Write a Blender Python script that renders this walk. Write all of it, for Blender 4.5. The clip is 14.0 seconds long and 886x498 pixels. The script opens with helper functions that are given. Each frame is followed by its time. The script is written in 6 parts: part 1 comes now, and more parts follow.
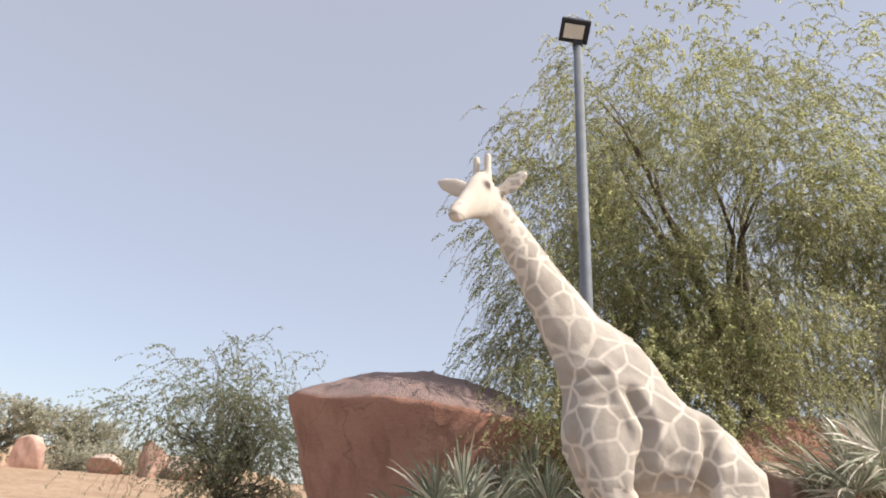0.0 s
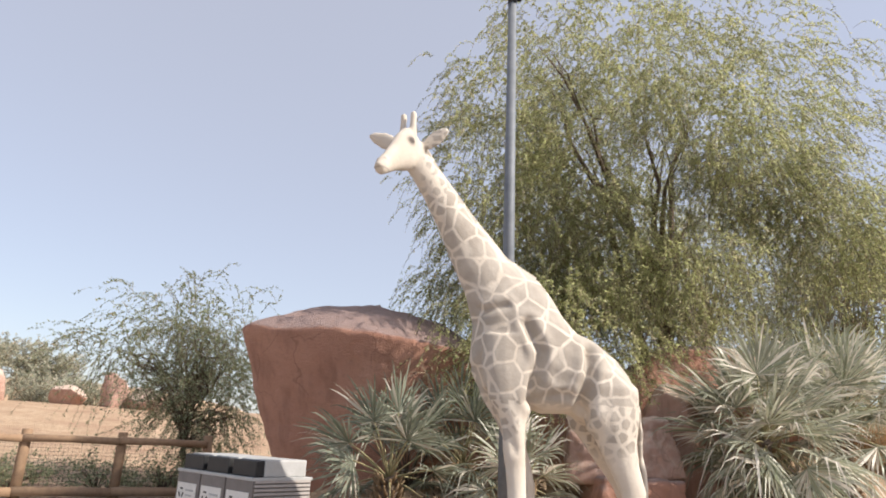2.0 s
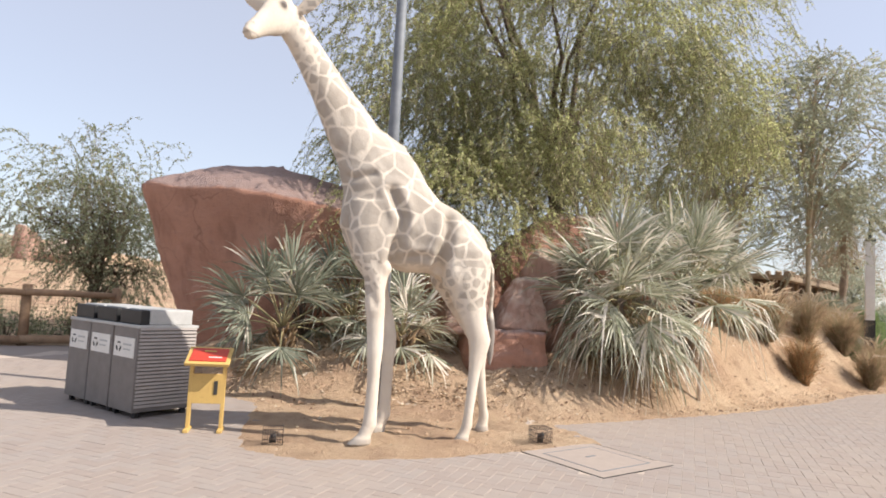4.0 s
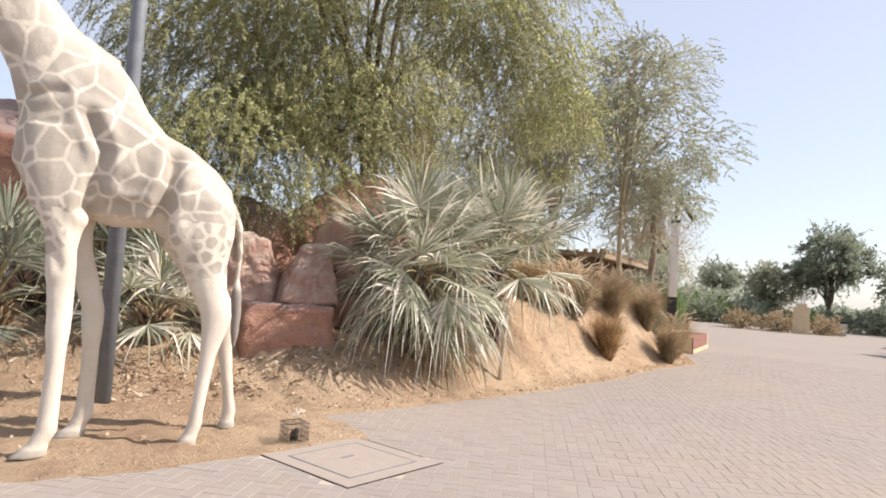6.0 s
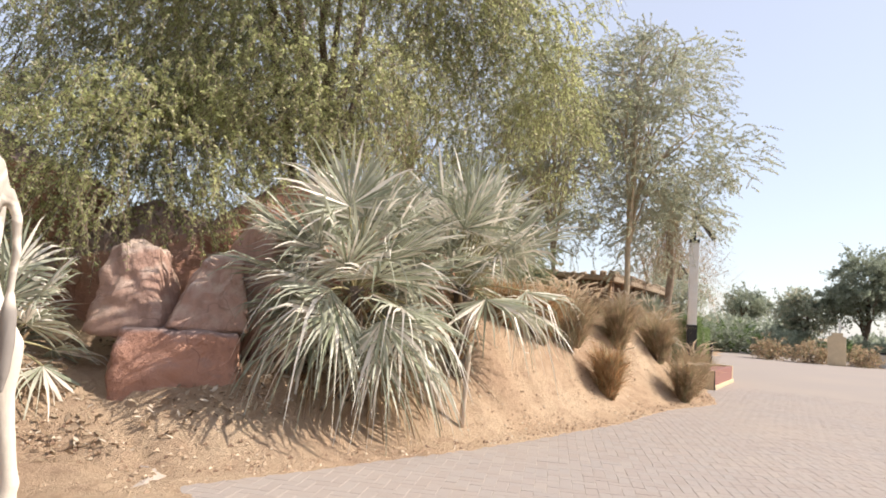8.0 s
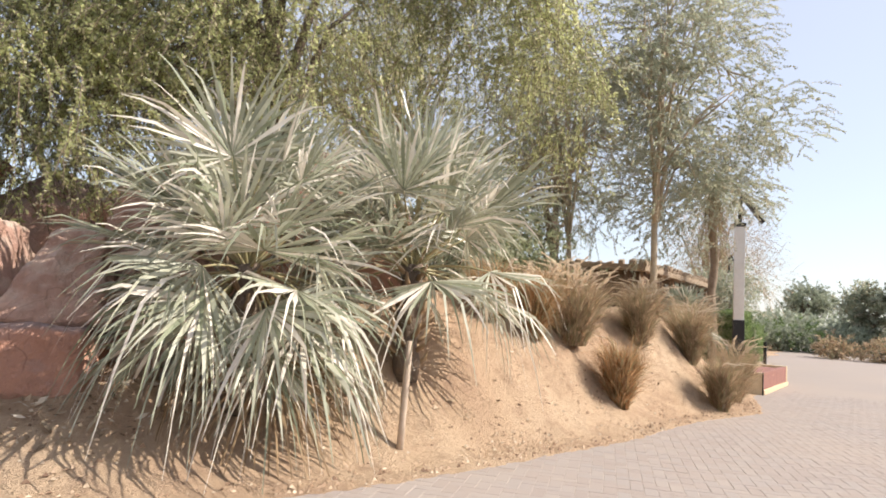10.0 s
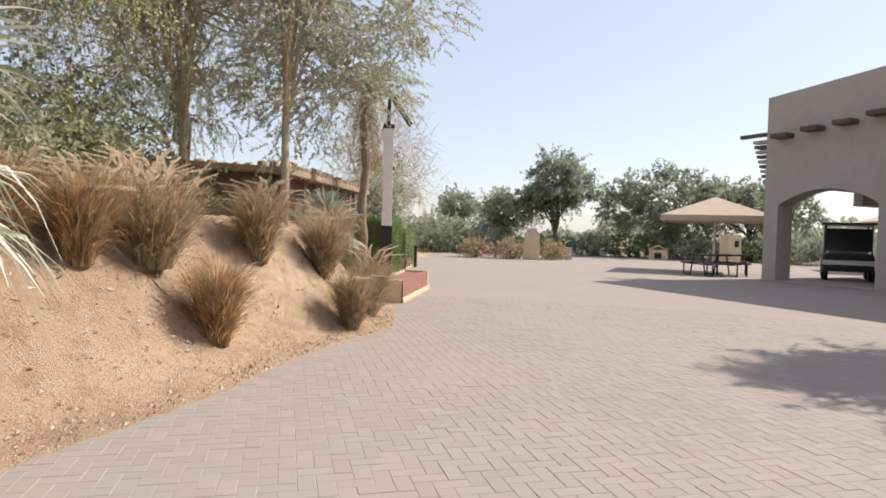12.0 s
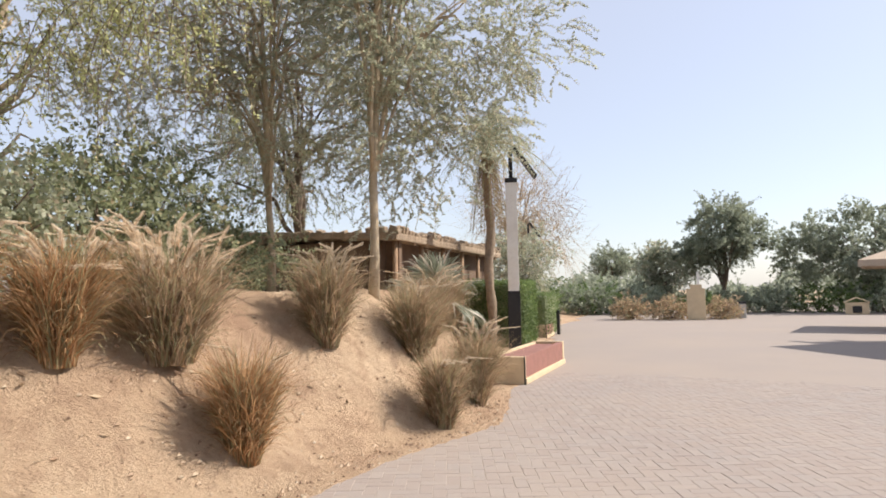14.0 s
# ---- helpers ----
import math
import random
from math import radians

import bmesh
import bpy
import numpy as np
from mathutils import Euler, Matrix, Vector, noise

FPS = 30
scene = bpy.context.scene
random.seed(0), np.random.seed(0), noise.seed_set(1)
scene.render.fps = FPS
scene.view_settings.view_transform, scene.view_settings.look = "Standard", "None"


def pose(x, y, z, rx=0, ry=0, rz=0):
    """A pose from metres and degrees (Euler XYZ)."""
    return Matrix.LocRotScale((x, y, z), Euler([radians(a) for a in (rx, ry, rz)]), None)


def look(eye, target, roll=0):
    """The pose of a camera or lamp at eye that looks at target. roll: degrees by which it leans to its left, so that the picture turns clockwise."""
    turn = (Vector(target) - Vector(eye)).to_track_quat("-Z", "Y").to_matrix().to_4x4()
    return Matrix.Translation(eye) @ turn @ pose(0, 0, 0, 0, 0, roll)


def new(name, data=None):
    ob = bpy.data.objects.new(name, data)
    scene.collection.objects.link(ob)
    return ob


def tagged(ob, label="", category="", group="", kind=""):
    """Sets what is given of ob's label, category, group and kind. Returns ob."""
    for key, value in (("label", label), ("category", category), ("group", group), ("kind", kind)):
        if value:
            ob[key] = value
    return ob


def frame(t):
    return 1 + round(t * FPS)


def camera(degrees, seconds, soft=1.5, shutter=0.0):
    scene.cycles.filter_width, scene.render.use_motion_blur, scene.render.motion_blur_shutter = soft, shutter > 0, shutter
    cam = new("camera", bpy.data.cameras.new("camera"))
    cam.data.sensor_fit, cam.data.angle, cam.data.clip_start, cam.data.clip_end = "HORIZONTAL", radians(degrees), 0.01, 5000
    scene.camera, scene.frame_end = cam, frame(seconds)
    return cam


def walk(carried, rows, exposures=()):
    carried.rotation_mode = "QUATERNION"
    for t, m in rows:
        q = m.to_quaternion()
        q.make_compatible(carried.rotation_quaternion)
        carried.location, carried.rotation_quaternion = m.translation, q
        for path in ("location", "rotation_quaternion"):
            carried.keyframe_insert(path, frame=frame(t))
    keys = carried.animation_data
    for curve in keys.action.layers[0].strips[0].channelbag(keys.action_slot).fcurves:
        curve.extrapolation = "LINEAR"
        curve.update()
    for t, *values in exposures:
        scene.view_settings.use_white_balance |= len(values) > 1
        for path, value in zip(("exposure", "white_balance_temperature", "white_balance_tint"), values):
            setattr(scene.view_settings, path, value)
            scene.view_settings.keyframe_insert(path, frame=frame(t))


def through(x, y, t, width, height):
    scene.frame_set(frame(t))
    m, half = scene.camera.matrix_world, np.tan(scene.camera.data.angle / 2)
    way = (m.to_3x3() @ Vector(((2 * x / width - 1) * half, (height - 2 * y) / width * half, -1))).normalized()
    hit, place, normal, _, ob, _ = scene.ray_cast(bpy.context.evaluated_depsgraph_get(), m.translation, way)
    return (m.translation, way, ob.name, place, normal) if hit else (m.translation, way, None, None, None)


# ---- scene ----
cam = camera(69.4, 14.0, soft=1.8)
PATH = [
    (0, (-0.05, 0.208, 1.523), (-0.28, 2.05, 2.267), 3.1),
    (0.5, (0.067, -0.015, 1.467), (-0.034, 1.817, 2.262), 3.2),
    (1, (0.116, -0.17, 1.441), (0.046, 1.689, 2.175), 2.2),
    (1.5, (0.192, -0.297, 1.437), (0.144, 1.599, 2.069), -0.2),
    (2, (0.358, -0.455, 1.375), (0.242, 1.46, 1.939), 2.6),
    (2.2, (0.449, -0.515, 1.373), (0.294, 1.425, 1.835), 2.5),
    (4.3, (1.113, -0.888, 1.394), (1.353, 1.093, 1.532), 3.5),
    (4.5, (1.215, -0.812, 1.402), (1.612, 1.144, 1.524), 2.6),
    (5, (1.382, -0.522, 1.378), (2.085, 1.348, 1.474), 3.5),
    (5.5, (1.693, -0.233, 1.364), (2.227, 1.692, 1.46), 4.2),
    (6, (1.946, 0.172, 1.364), (2.516, 2.085, 1.471), 4.0),
    (6.5, (2.235, 0.553, 1.393), (2.826, 2.458, 1.539), 2.8),
    (7, (2.53, 0.89, 1.361), (3.075, 2.813, 1.446), 3.5),
    (7.2, (2.679, 1.051, 1.354), (3.248, 2.955, 1.58), 4.0),
    (9.3, (4.153, 2.539, 1.324), (4.499, 4.505, 1.448), 3.7),
    (9.5, (4.294, 2.703, 1.33), (4.691, 4.651, 1.546), 4.6),
    (10, (4.677, 3.042, 1.267), (5.021, 5.003, 1.455), 3.4),
    (10.5, (5.101, 3.387, 1.365), (5.528, 5.341, 1.339), 1.6),
    (11, (5.497, 3.691, 1.358), (6.202, 5.556, 1.205), 0.3),
    (11.5, (5.911, 4.042, 1.331), (6.99, 5.724, 1.266), 0.8),
    (12, (6.259, 4.492, 1.344), (7.5, 6.06, 1.289), 1.6),
    (12.5, (6.636, 4.696, 1.359), (7.805, 6.319, 1.346), -1.8),
    (13, (6.99, 4.99, 1.429), (8.109, 6.643, 1.553), -3.7),
    (13.5, (7.376, 5.243, 1.465), (8.313, 7.01, 1.482), -2.8),
    (14, (7.774, 5.64, 1.405), (8.599, 7.457, 1.546), -1.1),
]
walk(cam, [(t, look(eye, target, roll)) for t, eye, target, roll in PATH], [(0, 0.68, 6500, 11), (2.2, 0.74, 6500, 11), (4.3, 0.88, 6500, 11), (7.0, 0.97, 6500, 11), (9.3, 1.05, 6500, 11), (10.2, 1.05, 6500, 11), (11, 0.92, 6500, 11), (11.8, 0.82, 6500, 11), (12.4, 0.81, 6500, 11), (13, 0.78, 6500, 11), (13.5, 0.84, 6500, 11), (14, 0.88, 6500, 11)])

# ---- light ----
SUN_EL, SUN_DIR = radians(41), Vector((0.966, -0.26, 0)).normalized()
sun_data = bpy.data.lights.new("sun", "SUN")
sun_data.energy, sun_data.angle, sun_data.color = 3.8, radians(0.6), (1.0, 0.92, 0.82)
sun = new("sun", sun_data)
sun.matrix_world = look((20, -5, 20), Vector((20, -5, 20)) - (SUN_DIR * math.cos(SUN_EL) + Vector((0, 0, math.sin(SUN_EL)))))
world = bpy.data.worlds.new("sky")
scene.world = world
world.use_nodes = True
wn = world.node_tree.nodes
sky = wn.new("ShaderNodeTexSky")
sky.sky_type, sky.sun_disc = "NISHITA", False
sky.sun_elevation, sky.sun_rotation = SUN_EL, math.atan2(SUN_DIR.x, SUN_DIR.y)
sky.air_density, sky.dust_density, sky.ozone_density = 1.0, 0.9, 2.2
wn["Background"].inputs["Strength"].default_value = 0.15
haze = wn.new("ShaderNodeMix")  # a thin bright desert haze over the whole sky
haze.data_type = "RGBA"
haze.inputs[0].default_value, haze.inputs[7].default_value = 0.67, (2.58, 2.55, 2.73, 1)
world.node_tree.links.new(sky.outputs[0], haze.inputs[6])
world.node_tree.links.new(haze.outputs[2], wn["Background"].inputs["Color"])


# ---- materials ----
class Mat:
    """A small builder for procedural node materials in object or world coordinates."""

    def __init__(self, name, rough=0.8, metal=0.0, spec=0.3):
        self.m = bpy.data.materials.new(name)
        self.m.use_nodes = True
        self.t = self.m.node_tree
        self.b = self.t.nodes["Principled BSDF"]
        self.b.inputs["Roughness"].default_value = rough
        self.b.inputs["Metallic"].default_value = metal
        self.b.inputs["Specular IOR Level"].default_value = spec
        self.co = None

    def node(self, kind, **values):
        n = self.t.nodes.new(kind)
        for k, v in values.items():
            n.inputs[k.replace("_", " ")].default_value = v
        return n

    def link(self, a, b):
        self.t.links.new(a, b)

    def coords(self, which="Object", scale=(1, 1, 1)):
        if which == "World":
            out = self.t.nodes.new("ShaderNodeNewGeometry").outputs["Position"]
        else:
            out = self.t.nodes.new("ShaderNodeTexCoord").outputs[which]
        m = self.node("ShaderNodeMapping", Scale=scale)
        self.link(out, m.inputs["Vector"])
        return m.outputs[0]

    def noise(self, co, scale, detail=6.0, rough=0.6):
        n = self.node("ShaderNodeTexNoise", Scale=scale, Detail=detail, Roughness=rough)
        self.link(co, n.inputs["Vector"])
        return n.outputs["Fac"]

    def ramp(self, fac, stops):
        n = self.t.nodes.new("ShaderNodeValToRGB")
        e = n.color_ramp.elements
        while len(e) < len(stops):
            e.new(0.5)
        for el, (p, c) in zip(e, stops):
            el.position, el.color = p, (*c, 1) if len(c) == 3 else c
        self.link(fac, n.inputs[0])
        return n.outputs[0]

    def mix(self, a, b, fac, mode="MIX"):
        n = self.t.nodes.new("ShaderNodeMix")
        n.data_type, n.blend_type = "RGBA", mode
        for sock, v in ((n.inputs[0], fac), (n.inputs[6], a), (n.inputs[7], b)):
            if isinstance(v, bpy.types.NodeSocket):
                self.link(v, sock)
            else:
                sock.default_value = (*v, 1) if isinstance(v, tuple) else v
        return n.outputs[2]

    def maths(self, op, a, b=0.0):
        n = self.t.nodes.new("ShaderNodeMath")
        n.operation = op
        for sock, v in zip(n.inputs, (a, b)):
            if isinstance(v, bpy.types.NodeSocket):
                self.link(v, sock)
            else:
                sock.default_value = v
        return n.outputs[0]

    def random(self):
        return self.t.nodes.new("ShaderNodeObjectInfo").outputs["Random"]

    def island(self):
        return self.t.nodes.new("ShaderNodeNewGeometry").outputs["Random Per Island"]

    def color(self, c):
        if isinstance(c, tuple):
            self.b.inputs["Base Color"].default_value = (*c, 1)
        else:
            self.link(c, self.b.inputs["Base Color"])
        return self

    def bump(self, h, strength=0.4, dist=0.02):
        n = self.node("ShaderNodeBump", Strength=strength, Distance=dist)
        self.link(h, n.inputs["Height"])
        self.link(n.outputs[0], self.b.inputs["Normal"])
        return self

    def rough(self, r):
        self.link(r, self.b.inputs["Roughness"])
        return self


def plain(name, c, c2=None, rough=0.7, scale=6.0, metal=0.0, bump=0.15, dist=0.01, spec=0.3, which="Object"):
    """Paint, metal, plaster: two tones at two scales and a fine relief."""
    m = Mat(name, rough, metal, spec)
    co = m.coords(which)
    c2 = c2 or tuple(v * 0.82 for v in c)
    base = m.mix(c, c2, m.ramp(m.noise(co, scale), [(0.35, (0, 0, 0)), (0.7, (1, 1, 1))]))
    base = m.mix(base, tuple(v * 0.75 for v in c2), m.ramp(m.noise(co, scale * 7), [(0.55, (0, 0, 0)), (0.8, (0.6, 0.6, 0.6))]))
    m.color(base).bump(m.noise(co, scale * 12), bump, dist)
    return m.m


def leaf_mat(name, a, b, dry=None, dry_amount=0.12, rough=0.55, through=0.35, scale=0.6):
    """Leaves: a tone for each leaf, light and dark clumps, and some light let through."""
    m = Mat(name, rough, 0, 0.35)
    co = m.coords("World")
    isl = m.island()
    c = m.mix(a, b, m.ramp(isl, [(0.1, (0, 0, 0)), (0.9, (1, 1, 1))]))
    c = m.mix(c, tuple(0.6 * v for v in a), m.ramp(m.noise(co, scale), [(0.4, (0, 0, 0)), (0.65, (0.7, 0.7, 0.7))]))
    if dry:
        pick = m.maths("GREATER_THAN", m.maths("FRACT", m.maths("MULTIPLY", isl, 37.7)), 1 - dry_amount)
        c = m.mix(c, dry, pick)
    m.color(c)
    tr = m.node("ShaderNodeBsdfTranslucent")
    m.link(c, tr.inputs["Color"])
    mixer = m.node("ShaderNodeMixShader", Fac=through)
    m.link(m.b.outputs[0], mixer.inputs[1])
    m.link(tr.outputs[0], mixer.inputs[2])
    m.link(mixer.outputs[0], m.t.nodes["Material Output"].inputs["Surface"])
    return m.m


def sand_mat():
    m = Mat("sand", 0.95, 0, 0.15)
    co = m.coords("World")
    c = m.ramp(m.noise(co, 0.55, 8, 0.6), [(0.3, (0.43, 0.285, 0.192)), (0.5, (0.505, 0.36, 0.24)), (0.7, (0.575, 0.43, 0.295))])
    c = m.mix(c, (0.27, 0.165, 0.11), m.ramp(m.noise(co, 3.0, 8, 0.7), [(0.5, (0, 0, 0)), (0.75, (0.7, 0.7, 0.7))]))
    grit = m.noise(co, 60, 3, 0.7)
    c = m.mix(c, (0.25, 0.165, 0.11), m.ramp(grit, [(0.6, (0, 0, 0)), (0.72, (0.55, 0.55, 0.55))]))
    c = m.mix(c, (0.60, 0.50, 0.39), m.ramp(m.noise(co, 34, 4, 0.75), [(0.6, (0, 0, 0)), (0.74, (0.32, 0.32, 0.32))]))
    c = m.mix(c, (0.25, 0.16, 0.105), m.ramp(m.noise(co, 11, 8, 0.8), [(0.54, (0, 0, 0)), (0.68, (0.5, 0.5, 0.5))]))
    h = m.mix(m.noise(co, 5, 10, 0.72), m.noise(co, 38, 5, 0.75), 0.42)
    m.color(c).bump(h, 1.0, 0.095)
    return m.m


def rock_mat(name, a, b, pale, scale=1.0):
    """Red weathered rock: stains in bands, cracks, a second tone on faces that look up."""
    m = Mat(name, 0.9, 0, 0.2)
    co = m.coords("World")
    c = m.mix(a, b, m.ramp(m.noise(co, 0.9 * scale, 8, 0.62), [(0.35, (0, 0, 0)), (0.68, (1, 1, 1))]))
    c = m.mix(c, tuple(0.55 * v for v in a), m.ramp(m.noise(m.coords("World", (3, 3, 0.5)), 1.3 * scale, 6), [(0.52, (0, 0, 0)), (0.75, (0.6, 0.6, 0.6))]))
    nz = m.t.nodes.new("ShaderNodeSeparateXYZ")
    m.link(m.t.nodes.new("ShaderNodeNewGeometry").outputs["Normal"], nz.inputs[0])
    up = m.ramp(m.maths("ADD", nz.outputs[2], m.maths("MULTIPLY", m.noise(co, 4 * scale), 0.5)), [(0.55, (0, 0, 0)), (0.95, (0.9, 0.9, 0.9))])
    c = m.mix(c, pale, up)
    c = m.mix(c, tuple(0.6 * v for v in b), m.ramp(m.noise(co, 9 * scale, 6, 0.7), [(0.52, (0, 0, 0)), (0.72, (0.55, 0.55, 0.55))]))
    crack = m.node("ShaderNodeTexVoronoi", Scale=1.1 * scale)
    crack.feature = "DISTANCE_TO_EDGE"
    warp = m.node("ShaderNodeTexNoise", Scale=2.0 * scale)
    m.link(co, warp.inputs["Vector"])
    m.link(m.mix(co, warp.outputs["Color"], 0.35), crack.inputs["Vector"])
    line = m.ramp(crack.outputs["Distance"], [(0.0, (0.5, 0.5, 0.5)), (0.007, (0, 0, 0))])
    c = m.mix(c, tuple(0.4 * v for v in a), m.mix(line, (0, 0, 0), m.ramp(m.noise(co, 0.7), [(0.45, (0, 0, 0)), (0.5, (1, 1, 1))])))
    m.color(c).bump(m.mix(m.noise(co, 3 * scale, 10, 0.65), m.noise(co, 28 * scale, 5, 0.7), 0.35), 0.85, 0.12)
    return m.m


def paver_mat(joined):
    m = Mat("paver_joined" if joined else "paver", 0.85, 0, 0.25)
    co = m.coords("World")
    r = m.island() if joined else m.random()
    c = m.ramp(r, [(0.0, (0.296, 0.249, 0.221)), (0.35, (0.310, 0.263, 0.235)), (0.7, (0.305, 0.268, 0.244)), (1.0, (0.329, 0.282, 0.249))])
    c = m.mix(c, (0.348, 0.287, 0.240), m.ramp(m.noise(co, 0.35, 6), [(0.42, (0, 0, 0)), (0.7, (0.705, 0.705, 0.705))]))
    c = m.mix(c, (0.282, 0.240, 0.207), m.ramp(m.noise(co, 2.3, 8, 0.7), [(0.55, (0, 0, 0)), (0.8, (0.423, 0.423, 0.423))]))
    m.color(c).bump(m.noise(co, 90, 4, 0.7), 0.25, 0.01)
    return m.m


SAND = sand_mat()
RED_ROCK = rock_mat("red_rock", (0.41, 0.215, 0.152), (0.50, 0.285, 0.208), (0.31, 0.235, 0.215))
PALE_ROCK = rock_mat("pale_rock", (0.43, 0.26, 0.20), (0.55, 0.37, 0.295), (0.64, 0.50, 0.41), 1.6)
PAVER, PAVER_JOINED = paver_mat(False), paver_mat(True)
BARK = plain("bark", (0.20, 0.15, 0.11), (0.11, 0.085, 0.065), 0.95, 5, bump=0.8, dist=0.03)
PALE_BARK = plain("pale_bark", (0.54, 0.44, 0.31), (0.36, 0.285, 0.195), 0.9, 5, bump=0.6, dist=0.02)
# crown leaf colours lifted above natural foliage, with veiling glare put into them
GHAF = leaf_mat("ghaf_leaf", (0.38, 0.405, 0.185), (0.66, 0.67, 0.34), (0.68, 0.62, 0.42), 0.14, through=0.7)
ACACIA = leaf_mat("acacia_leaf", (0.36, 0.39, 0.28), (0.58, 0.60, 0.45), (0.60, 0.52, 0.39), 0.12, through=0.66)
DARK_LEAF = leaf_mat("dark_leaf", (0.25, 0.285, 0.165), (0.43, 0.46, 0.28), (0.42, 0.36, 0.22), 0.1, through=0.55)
# far leaves paled: the haze of distance is put into these two colours
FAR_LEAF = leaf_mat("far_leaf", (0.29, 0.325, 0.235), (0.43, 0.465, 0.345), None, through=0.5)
HAZY_LEAF = leaf_mat("hazy_leaf", (0.44, 0.45, 0.34), (0.60, 0.59, 0.47), (0.62, 0.54, 0.42), 0.15, through=0.5)
HEDGE_LEAF = leaf_mat("hedge_leaf", (0.11, 0.17, 0.06), (0.27, 0.35, 0.13), None, through=0.4)
# the palest quarter of segments carries bright leaf highlights in its colour
FAN = leaf_mat("fan_leaf", (0.29, 0.315, 0.21), (0.60, 0.59, 0.47), (0.78, 0.72, 0.62), 0.26, 0.38, 0.3, 1.5)
# darker copy of FAN, with tree shade put into its grey-green
FAN_GREY_SHADED = leaf_mat("grey_shaded_fan_leaf", (0.20, 0.225, 0.16), (0.40, 0.42, 0.33), (0.60, 0.56, 0.47), 0.16, 0.4, 0.3, 1.5)
DRY_FAN = leaf_mat("dry_fan_leaf", (0.30, 0.20, 0.11), (0.42, 0.30, 0.18), None, 0, 0.8, 0.2)
STRAW = leaf_mat("straw", (0.29, 0.19, 0.115), (0.80, 0.61, 0.42), (0.34, 0.31, 0.18), 0.30, 0.75, 0.45, 6.0)
STRAW_RED = leaf_mat("rust_straw", (0.34, 0.175, 0.08), (0.80, 0.54, 0.30), (0.34, 0.30, 0.17), 0.26, 0.75, 0.45, 6.0)
PLUME = leaf_mat("plume", (0.72, 0.60, 0.45), (0.86, 0.76, 0.62), None, 0, 0.8, 0.5)
GALV = plain("galvanised_steel", (0.20, 0.215, 0.235), (0.15, 0.165, 0.185), 0.65, 9, 0.15, 0.05)
BLACK = plain("black_plastic", (0.02, 0.02, 0.022), (0.03, 0.03, 0.03), 0.45, 8, 0, 0.05)
CREAM = plain("cream_stone", (0.62, 0.50, 0.33), (0.53, 0.42, 0.28), 0.85, 4)
MAROON = plain("maroon_stone", (0.29, 0.14, 0.115), (0.23, 0.115, 0.095), 0.75, 5)
WHITE = plain("white_paint", (0.78, 0.77, 0.73), (0.68, 0.66, 0.61), 0.6, 3)
LOG = plain("log_wood", (0.36, 0.24, 0.15), (0.25, 0.165, 0.105), 0.85, 6, bump=0.5)
RENDER_WALL = plain("wall_render", (0.40, 0.355, 0.315), (0.36, 0.32, 0.285), 0.9, 2)


# ---- builders ----
def mesh_of(name, verts, faces, mat):
    me = bpy.data.meshes.new(name)
    me.from_pydata([tuple(v) for v in verts], [], [tuple(f) for f in faces])
    me.materials.append(mat)
    return me


def quads_mesh(name, v, mat):
    """A mesh of loose quads from an array (n, 4, 3)."""
    n = len(v)
    me = bpy.data.meshes.new(name)
    me.vertices.add(4 * n)
    me.vertices.foreach_set("co", np.ascontiguousarray(v, dtype=np.float32).ravel())
    me.loops.add(4 * n)
    me.loops.foreach_set("vertex_index", np.arange(4 * n, dtype=np.int32))
    me.polygons.add(n)
    me.polygons.foreach_set("loop_start", np.arange(0, 4 * n, 4, dtype=np.int32))
    me.update(calc_edges=True)
    me.materials.append(mat)
    return me


def smooth(me):
    me.polygons.foreach_set("use_smooth", [True] * len(me.polygons))
    return me


def hang(ob, parent):
    if parent is not None:
        ob.parent = parent
    return ob


def part(name, bm, mat, parent=None, label="", soft=False):
    """Links a bmesh as one mesh object under a thing or part."""
    me = bpy.data.meshes.new(name)
    bm.to_mesh(me)
    bm.free()
    me.materials.append(mat)
    if soft:
        smooth(me)
    ob = hang(new(name, me), parent)
    return tagged(ob, label)


def put(name, me, parent=None, label=""):
    return tagged(hang(new(name, me), parent), label)


def empty(name, m, label, category, group=""):
    ob = new(name)
    ob.empty_display_size = 0.1
    ob.matrix_basis = m
    return tagged(ob, label, category, group)


def box(bm, size, at=(0, 0, 0), rot=(0, 0, 0), bevel=0.0):
    m = pose(*at, *rot) @ Matrix.Diagonal((*size, 1))
    made = bmesh.ops.create_cube(bm, size=1.0, matrix=m)["verts"]
    if bevel:
        edges = list({e for v in made for e in v.link_edges})
        bmesh.ops.bevel(bm, geom=edges, offset=bevel, segments=2, profile=0.6, affect="EDGES")
    return bm


def boxed(size, at=(0, 0, 0), rot=(0, 0, 0), bevel=0.01):
    return box(bmesh.new(), size, at, rot, bevel)


def tube(points, radii, sides=8, cap=True):
    """Vertices and faces of a tube along points."""
    pts = [Vector(p) for p in points]
    verts, faces = [], []
    ref = None
    for i, p in enumerate(pts):
        d = (pts[min(i + 1, len(pts) - 1)] - pts[max(i - 1, 0)]).normalized()
        if ref is None:
            ref = d.orthogonal().normalized()
        ref = (ref - d * ref.dot(d)).normalized()
        side = d.cross(ref)
        for k in range(sides):
            a = 2 * math.pi * k / sides
            verts.append(p + (ref * math.cos(a) + side * math.sin(a)) * radii[i])
    for i in range(len(pts) - 1):
        for k in range(sides):
            a, b = i * sides + k, i * sides + (k + 1) % sides
            faces.append((a, b, b + sides, a + sides))
    if cap:
        faces.append(tuple(range(sides - 1, -1, -1)))
        faces.append(tuple(range(len(verts) - sides, len(verts))))
    return verts, faces


